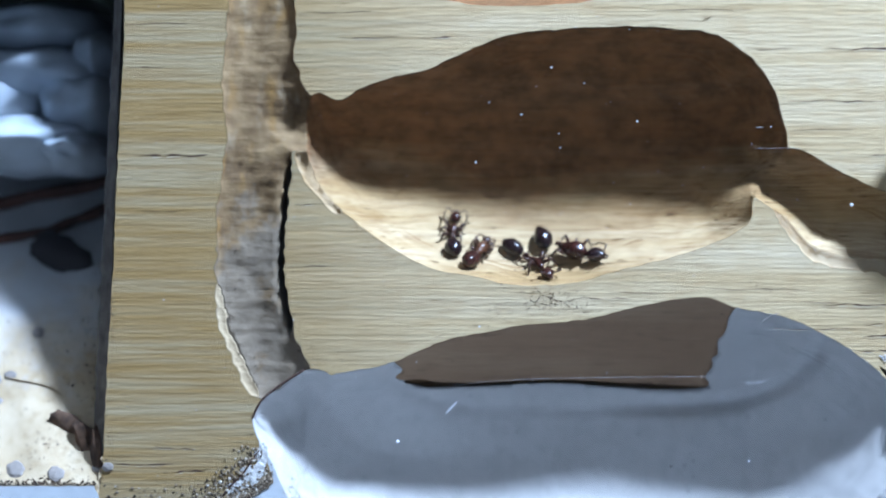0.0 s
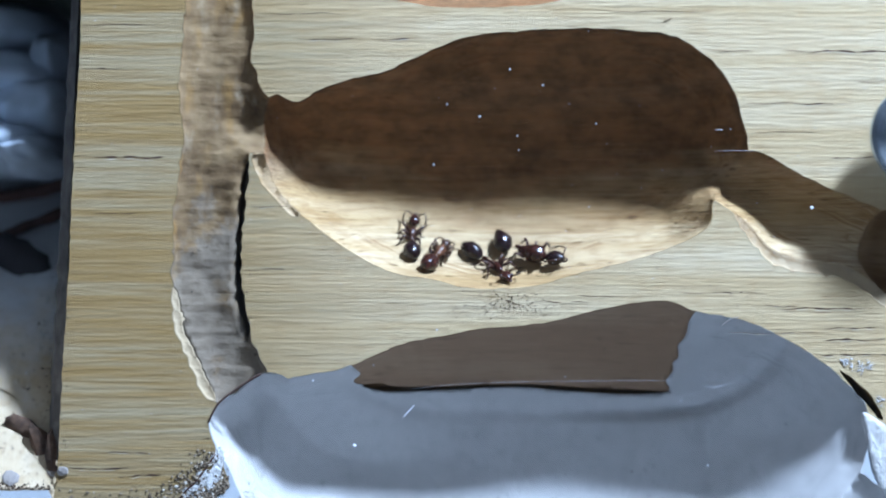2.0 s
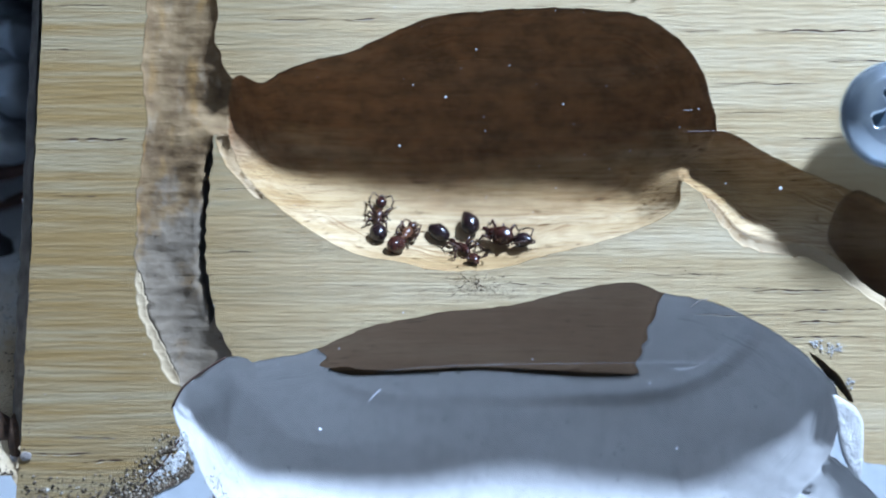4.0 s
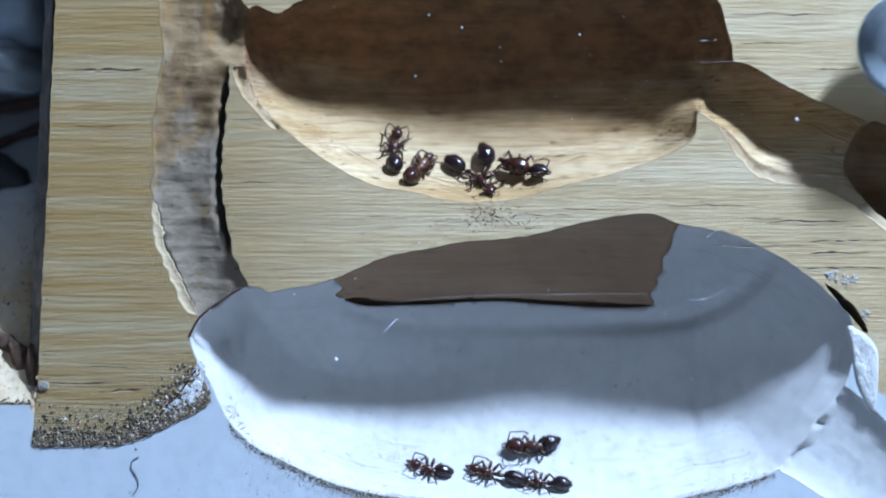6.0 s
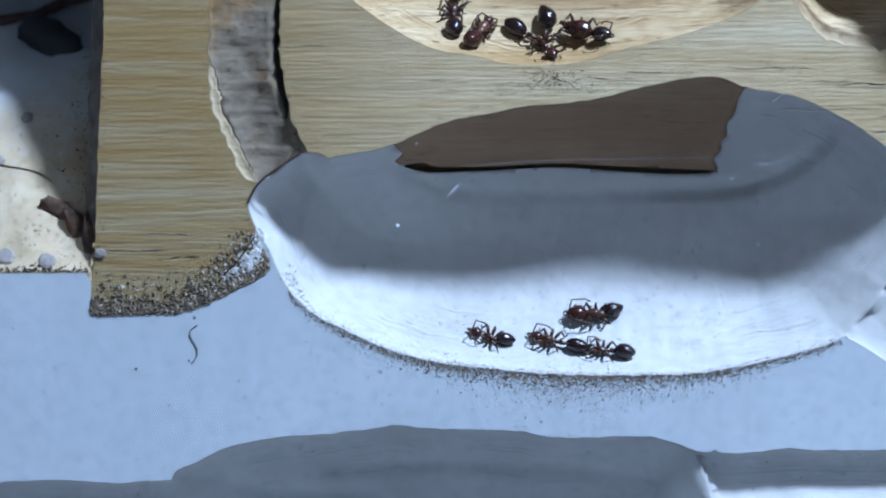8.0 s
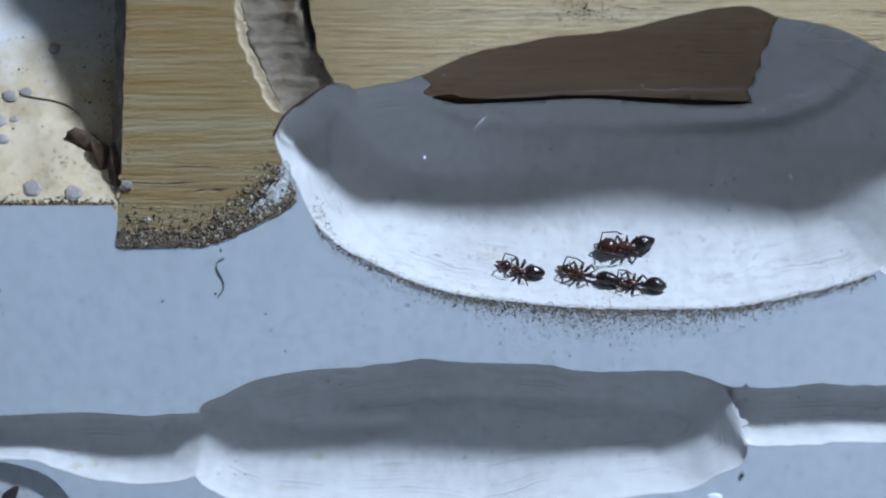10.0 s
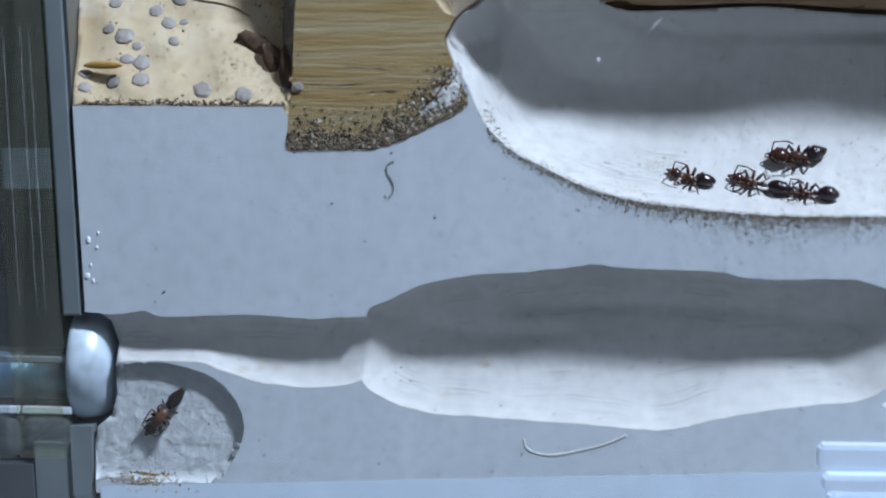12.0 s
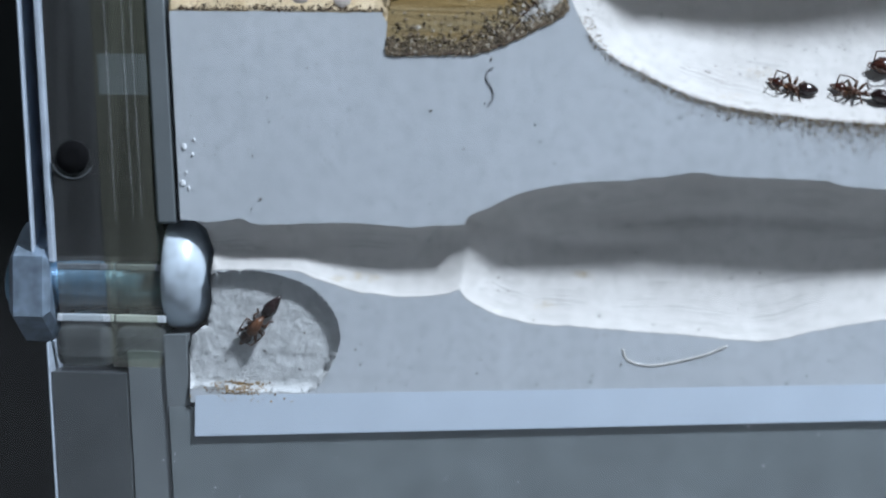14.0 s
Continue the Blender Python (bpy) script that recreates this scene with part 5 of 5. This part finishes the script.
def slab(name, points, y0, y1, material, label, seed):
    """A broken flat piece with an uneven face and rounded rim."""
    edge = spline(points, 5)
    mid = edge.mean(0)
    bm = bmesh.new()
    rings = []
    for k, (s, y) in enumerate(((1.0, y1), (1.0, y0 + 0.25), (0.93, y0 + 0.05), (0.7, y0), (0.4, y0), (0.15, y0))):
        ring = []
        for x, z in mid + (edge - mid) * s:
            ring.append(bm.verts.new((x, y + (0.14 * noise.noise((x * 1.3, z * 1.3, seed)) if k > 0 else 0), z)))
        rings.append(ring)
    m = len(edge)
    for p, q in zip(rings, rings[1:]):
        for k in range(m):
            bm.faces.new((p[k], p[(k + 1) % m], q[(k + 1) % m], q[k])).smooth = True
    bm.faces.new(rings[-1])
    bmesh.ops.recalc_face_normals(bm, faces=bm.faces)
    part(name, place(bm), material, plaster_block, label)


slab("lug", [(36.2, -13.8), (37.3, -14.2), (38.3, -15.0), (38.75, -16.7), (38.6, -19.2), (38.4, -20.8), (37.5, -20.0), (36.8, -17.8), (36.5, -15.8)], -0.15, 6.0, LUG, "white broken plaster lug beside the oak", 1.0)
slab("plug", [(33.9, -19.2), (35.3, -18.4), (36.8, -18.1), (37.6, -19.0), (37.6, -20.3), (36.8, -21.0), (35.4, -20.4)], 2.0, 7.0, LUG, "grey plaster plug lodged in the passage", 5.0)

# pale smears and dust on the pane
DUST = plain("white_dust", (0.58, 0.60, 0.63), 0.7, 0, 0.1, 800)


def pane_dust():
    rng = random.Random(6)
    spots = [(9.9, 13.2, .1), (7.2, 14.5, .1), (4.7, 10.6, .14), (2.0, 11.6, .1), (0.9, 6.6, .12), (14.3, 10.0, .1), (7.8, 9.0, .08), (7.9, 7.8, .08), (-5.6, -16.5, .2), (21.2, -12.8, .12),
             (1.2, -7.0, .08), (23.4, -18.1, .12), (11.7, -10.8, .08), (-4.0, -9.9, .08), (-9.0, -11.2, .1), (32.0, 3.1, .15)]
    spots += [(rng.uniform(-45, 44), rng.uniform(-50, 30), rng.uniform(0.02, 0.055)) for _ in range(420)]
    spots += [(rng.uniform(-58, 30), rng.uniform(-64, -51), rng.uniform(0.02, 0.02 + 0.09 * rng.random() ** 2)) for _ in range(320)]
    verts, faces = [], []
    for x, z, r in spots:
        s = len(verts)
        for a in ((1, 0, 0), (-1, 0, 0), (0, 1, 0), (0, -1, 0), (0, 0, 1), (0, 0, -1)):
            k = r * rng.uniform(0.6, 1.3)
            verts.append(point(x * 0.988 + a[0] * k, -2.77 + a[1] * k * 0.4, z * 0.988 - 0.1 + a[2] * k))
        for f in ((0, 2, 4), (2, 1, 4), (1, 3, 4), (3, 0, 4), (2, 0, 5), (1, 2, 5), (3, 1, 5), (0, 3, 5)):
            faces.append([s + i for i in f])
    me = bpy.data.meshes.new("pane_dust")
    me.from_pydata(verts, [], faces)
    me.materials.append(DUST)
    ob = new("dust", me)
    ob.parent = pane
    tagged(ob, "white dust specks on the clear pane", kind="stuff")


pane_dust()


def scratch(points, r, label):
    pts = [Vector((q[0], -2.78, q[1])) for q in spline(points, 6, False)]
    n = len(pts)
    part("scratch", place(tube(bmesh.new(), pts, [r * (0.25 + 0.75 * math.sin(math.pi * (k + 0.5) / n)) for k in range(n)], 4)), DUST, pane, label)


scratch([(22.6, -11.5), (23.6, -11.6), (24.7, -11.4)], 0.03, "short white scratch on the pane")
scratch([(23.7, 7.55), (25.5, 7.6), (27.6, 7.6)], 0.012, "short white scratch on the pane")
scratch([(23.8, 9.3), (24.5, 9.3)], 0.025, "short white scratch on the pane")
scratch([(-1.0, -11.8), (4.6, -11.3), (16.0, -11.1), (33.5, -11.0)], 0.011, "long hair-thin scratch on the pane")
for x in (-52.7, -51.3, -50.6):
    scratch([(x, -14.0), (x + 0.6, -25.0), (x + 1.3, -37.0)], 0.012, "long faint upright scratch")
scratch([(-1.6, -14.2), (-1.1, -13.6), (-0.6, -13.1)], 0.07, "short white smear on the pane")
fibre([(-11.2, -46.6), (-10.8, -47.5), (-9.1, -47.9), (-6.8, -47.5), (-4.6, -46.9), (-3.0, -46.2)], 0.13, 0.2, LUG, "curved white ridge raised on the plaster")
fibre([(-17.6, -14.6), (-16.8, -13.1), (-15.2, -11.8), (-13.3, -10.6)], -0.02, 0.1, BARK, "dark grimy seam between oak and plaster lining")
fibre([(-21.0, -22.3), (-19.4, -20.2), (-18.4, -19.2), (-17.0, -17.2)], -0.02, 0.09, BARK, "dark diagonal crack in the crusted oak corner")
fibre([(-29.0, -23.5), (-26.0, -23.35), (-23.4, -23.3), (-21.2, -22.65), (-19.0, -21.55), (-17.2, -20.65), (-15.9, -19.7)], -0.02, 0.1, BARK, "dark seam between oak and plaster")
for x, z, a, b2 in ((-17.3, -19.3, 1.3, 1.1), (-18.6, -20.4, 0.9, 0.7), (-16.8, -17.6, 0.5, 0.9)):
    tagged(part("plaster_smear", place(blob(bmesh.new(), Matrix.Translation((x, 0.02, z)), (a, 0.07, b2), 4, 0.7, x)), LUG, None), "thin greyish white plaster smear on the oak corner", "plaster smear", "plaster smears")

# drops on the pane, coloured white to carry their highlights
for x, z, r in ((17.3, -43.2, 0.42), (18.4, -45.1, 0.4), (20.4, -43.6, 0.2)):
    bm = blob(bmesh.new(), Matrix.Translation((x, -2.78, z)), (r * 1.5, 0.16, r * 0.7), 3, 0.2, x)
    tagged(part("droplet", place(bm), GLOSS_WHITE, None), "small water drop on the pane, its white highlight in the colour", "droplet", "drops on the pane")

# ---- cracks in the oak ----
CRACK = plain("crack_brown", (0.045, 0.022, 0.01), 0.9)
LIT_EDGE = plain("pale_lit_edge", (0.66, 0.57, 0.41), 0.85, 0, 0.25, 900)


def split(name, x0, x1, z, w, seed, material, proud):
    n = 26
    bm = bmesh.new()
    up, dn = [], []
    for k in range(n + 1):
        t = k / n
        x = x0 + (x1 - x0) * t
        c = z + 0.16 * noise.noise((x * 0.55, seed, 0.0)) + 0.05 * noise.noise((x * 2.5, seed, 3.0))
        h = w * math.sin(math.pi * t) ** 0.6 * max(0.08, 0.5 + noise.noise((x * 1.3, seed, 7.0)))
        up.append(bm.verts.new((x, proud, c + h)))
        dn.append(bm.verts.new((x, proud, c - h)))
    for k in range(n):
        bm.faces.new((dn[k], dn[k + 1], up[k + 1], up[k]))
    r = bmesh.ops.extrude_face_region(bm, geom=list(bm.faces))
    for v in r["geom"]:
        if isinstance(v, bmesh.types.BMVert):
            v.co.y = -0.002
    bmesh.ops.recalc_face_normals(bm, faces=bm.faces)
    part(name, place(bm), material, wood_block)


def crack(x0, x1, z, w, seed):
    """A thin dark split along the grain, its lit lower edge painted pale beneath."""
    split("crack", x0, x1, z, w, seed, CRACK, -0.012)
    if w > 0.055:
        split("lit_edge", x0 + 0.1 * (x1 - x0), x1 - 0.2 * (x1 - x0), z - 1.5 * w, 0.4 * w, seed, LIT_EDGE, -0.02)


for k, c in enumerate(((-27.5, -20.8, 7.25, .12), (-10.5, -5.0, 17.05, .08), (-4.0, 1.2, 17.1, .07), (26.6, 35.6, 11.75, .08), (30.0, 41.0, 16.1, .10), (24.1, 28.0, 16.05, .06),
                       (33.6, 37.6, 7.25, .09), (29.5, 37.2, -5.2, .11), (33.0, 40.2, -6.8, .10), (33.0, 38.0, -7.8, .10), (28.0, 31.0, -5.0, .06), (9.0, 14.0, -4.7, .05),
                       (12.0, 17.0, -4.2, .05), (-27.6, -23.0, 2.6, .05), (-28.2, -25.0, 14.6, .05), (-28.5, -22.0, 18.2, .05), (-14.2, -11.0, 3.2, .06), (-14.0, -10.5, -2.0, .05),
                       (-29.2, -24.0, -18.4, .09), (-25.0, -21.5, -19.0, .1), (20.0, 28.0, -3.9, .05), (24.5, 33.5, -7.2, .06), (31.5, 39.5, -9.0, .08), (27.2, 33.0, 9.4, .05), (36.0, 44.0, 13.6, .08), (-26.5, -21.8, -17.1, .06), (-13.0, -6.0, 19.2, .05), (15.0, 24.0, 19.4, .05), (40.0, 45.5, -9.5, .07))):
    crack(*c, 3.7 * k)

# rough side of the oak towards the well
bm = bmesh.new()
rows = []
for k in range(110):
    z = -18.0 + 54.0 * k / 109
    x = -29.95 + (z + 18.4) * 0.0325
    w = 1.5 + 0.25 * noise.noise((z * 0.9, 3.0, 0.0)) - 0.012 * (z + 18)
    rows.append([bm.verts.new((x + 0.1, 0.35, z)), bm.verts.new((x - w * 0.6, 1.6 + 0.4 * noise.noise((z, 1.0, 0.0)), z)), bm.verts.new((x - w, 3.6, z)), bm.verts.new((x - w, 12.0, z)), bm.verts.new((x + 0.1, 12.0, z))])
for p, q in zip(rows, rows[1:]):
    for k in range(4):
        bm.faces.new((p[k], p[k + 1], q[k + 1], q[k]))
bmesh.ops.recalc_face_normals(bm, faces=bm.faces)
part("sawn_side", place(bm), plain("dark_sawn_edge", (0.15, 0.13, 0.11), 0.9, 0, 0.5, 700), wood_block, "grey-brown rough sawn side")

# torn crumbs along the lips of the oak hollows
TORN = random_tint("torn_oak_crumbs", (0.0, (0.26, 0.16, 0.07)), (0.5, (0.46, 0.33, 0.18)), (1.0, (0.62, 0.50, 0.33)))
rng = random.Random(14)
spots = []
for poly, test, n in ((EXIT, lambda q: q[1] < 0.7 * (30 - q[0]) and q[0] > 26 and q[1] < 3, 900), (UPPER, lambda q: q[0] < -6.5 and q[1] < 7.5, 300), (UPPER, lambda q: q[1] < 1 and q[0] > -6, 260)):
    lip = [q for q in poly if test(q)]
    for _ in range(n):
        q = lip[rng.randrange(len(lip))]
        spots.append((q[0] + rng.gauss(0, 0.25), q[1] + rng.random() ** 1.5 * 0.7 - 0.25, rng.uniform(0.03, 0.085)))
grit("torn_crumbs", spots, TORN, "tan torn wood crumbs along the carved lips")

def motions():
    """Nothing in the nest stirs; only the camera goes along it."""


motions()
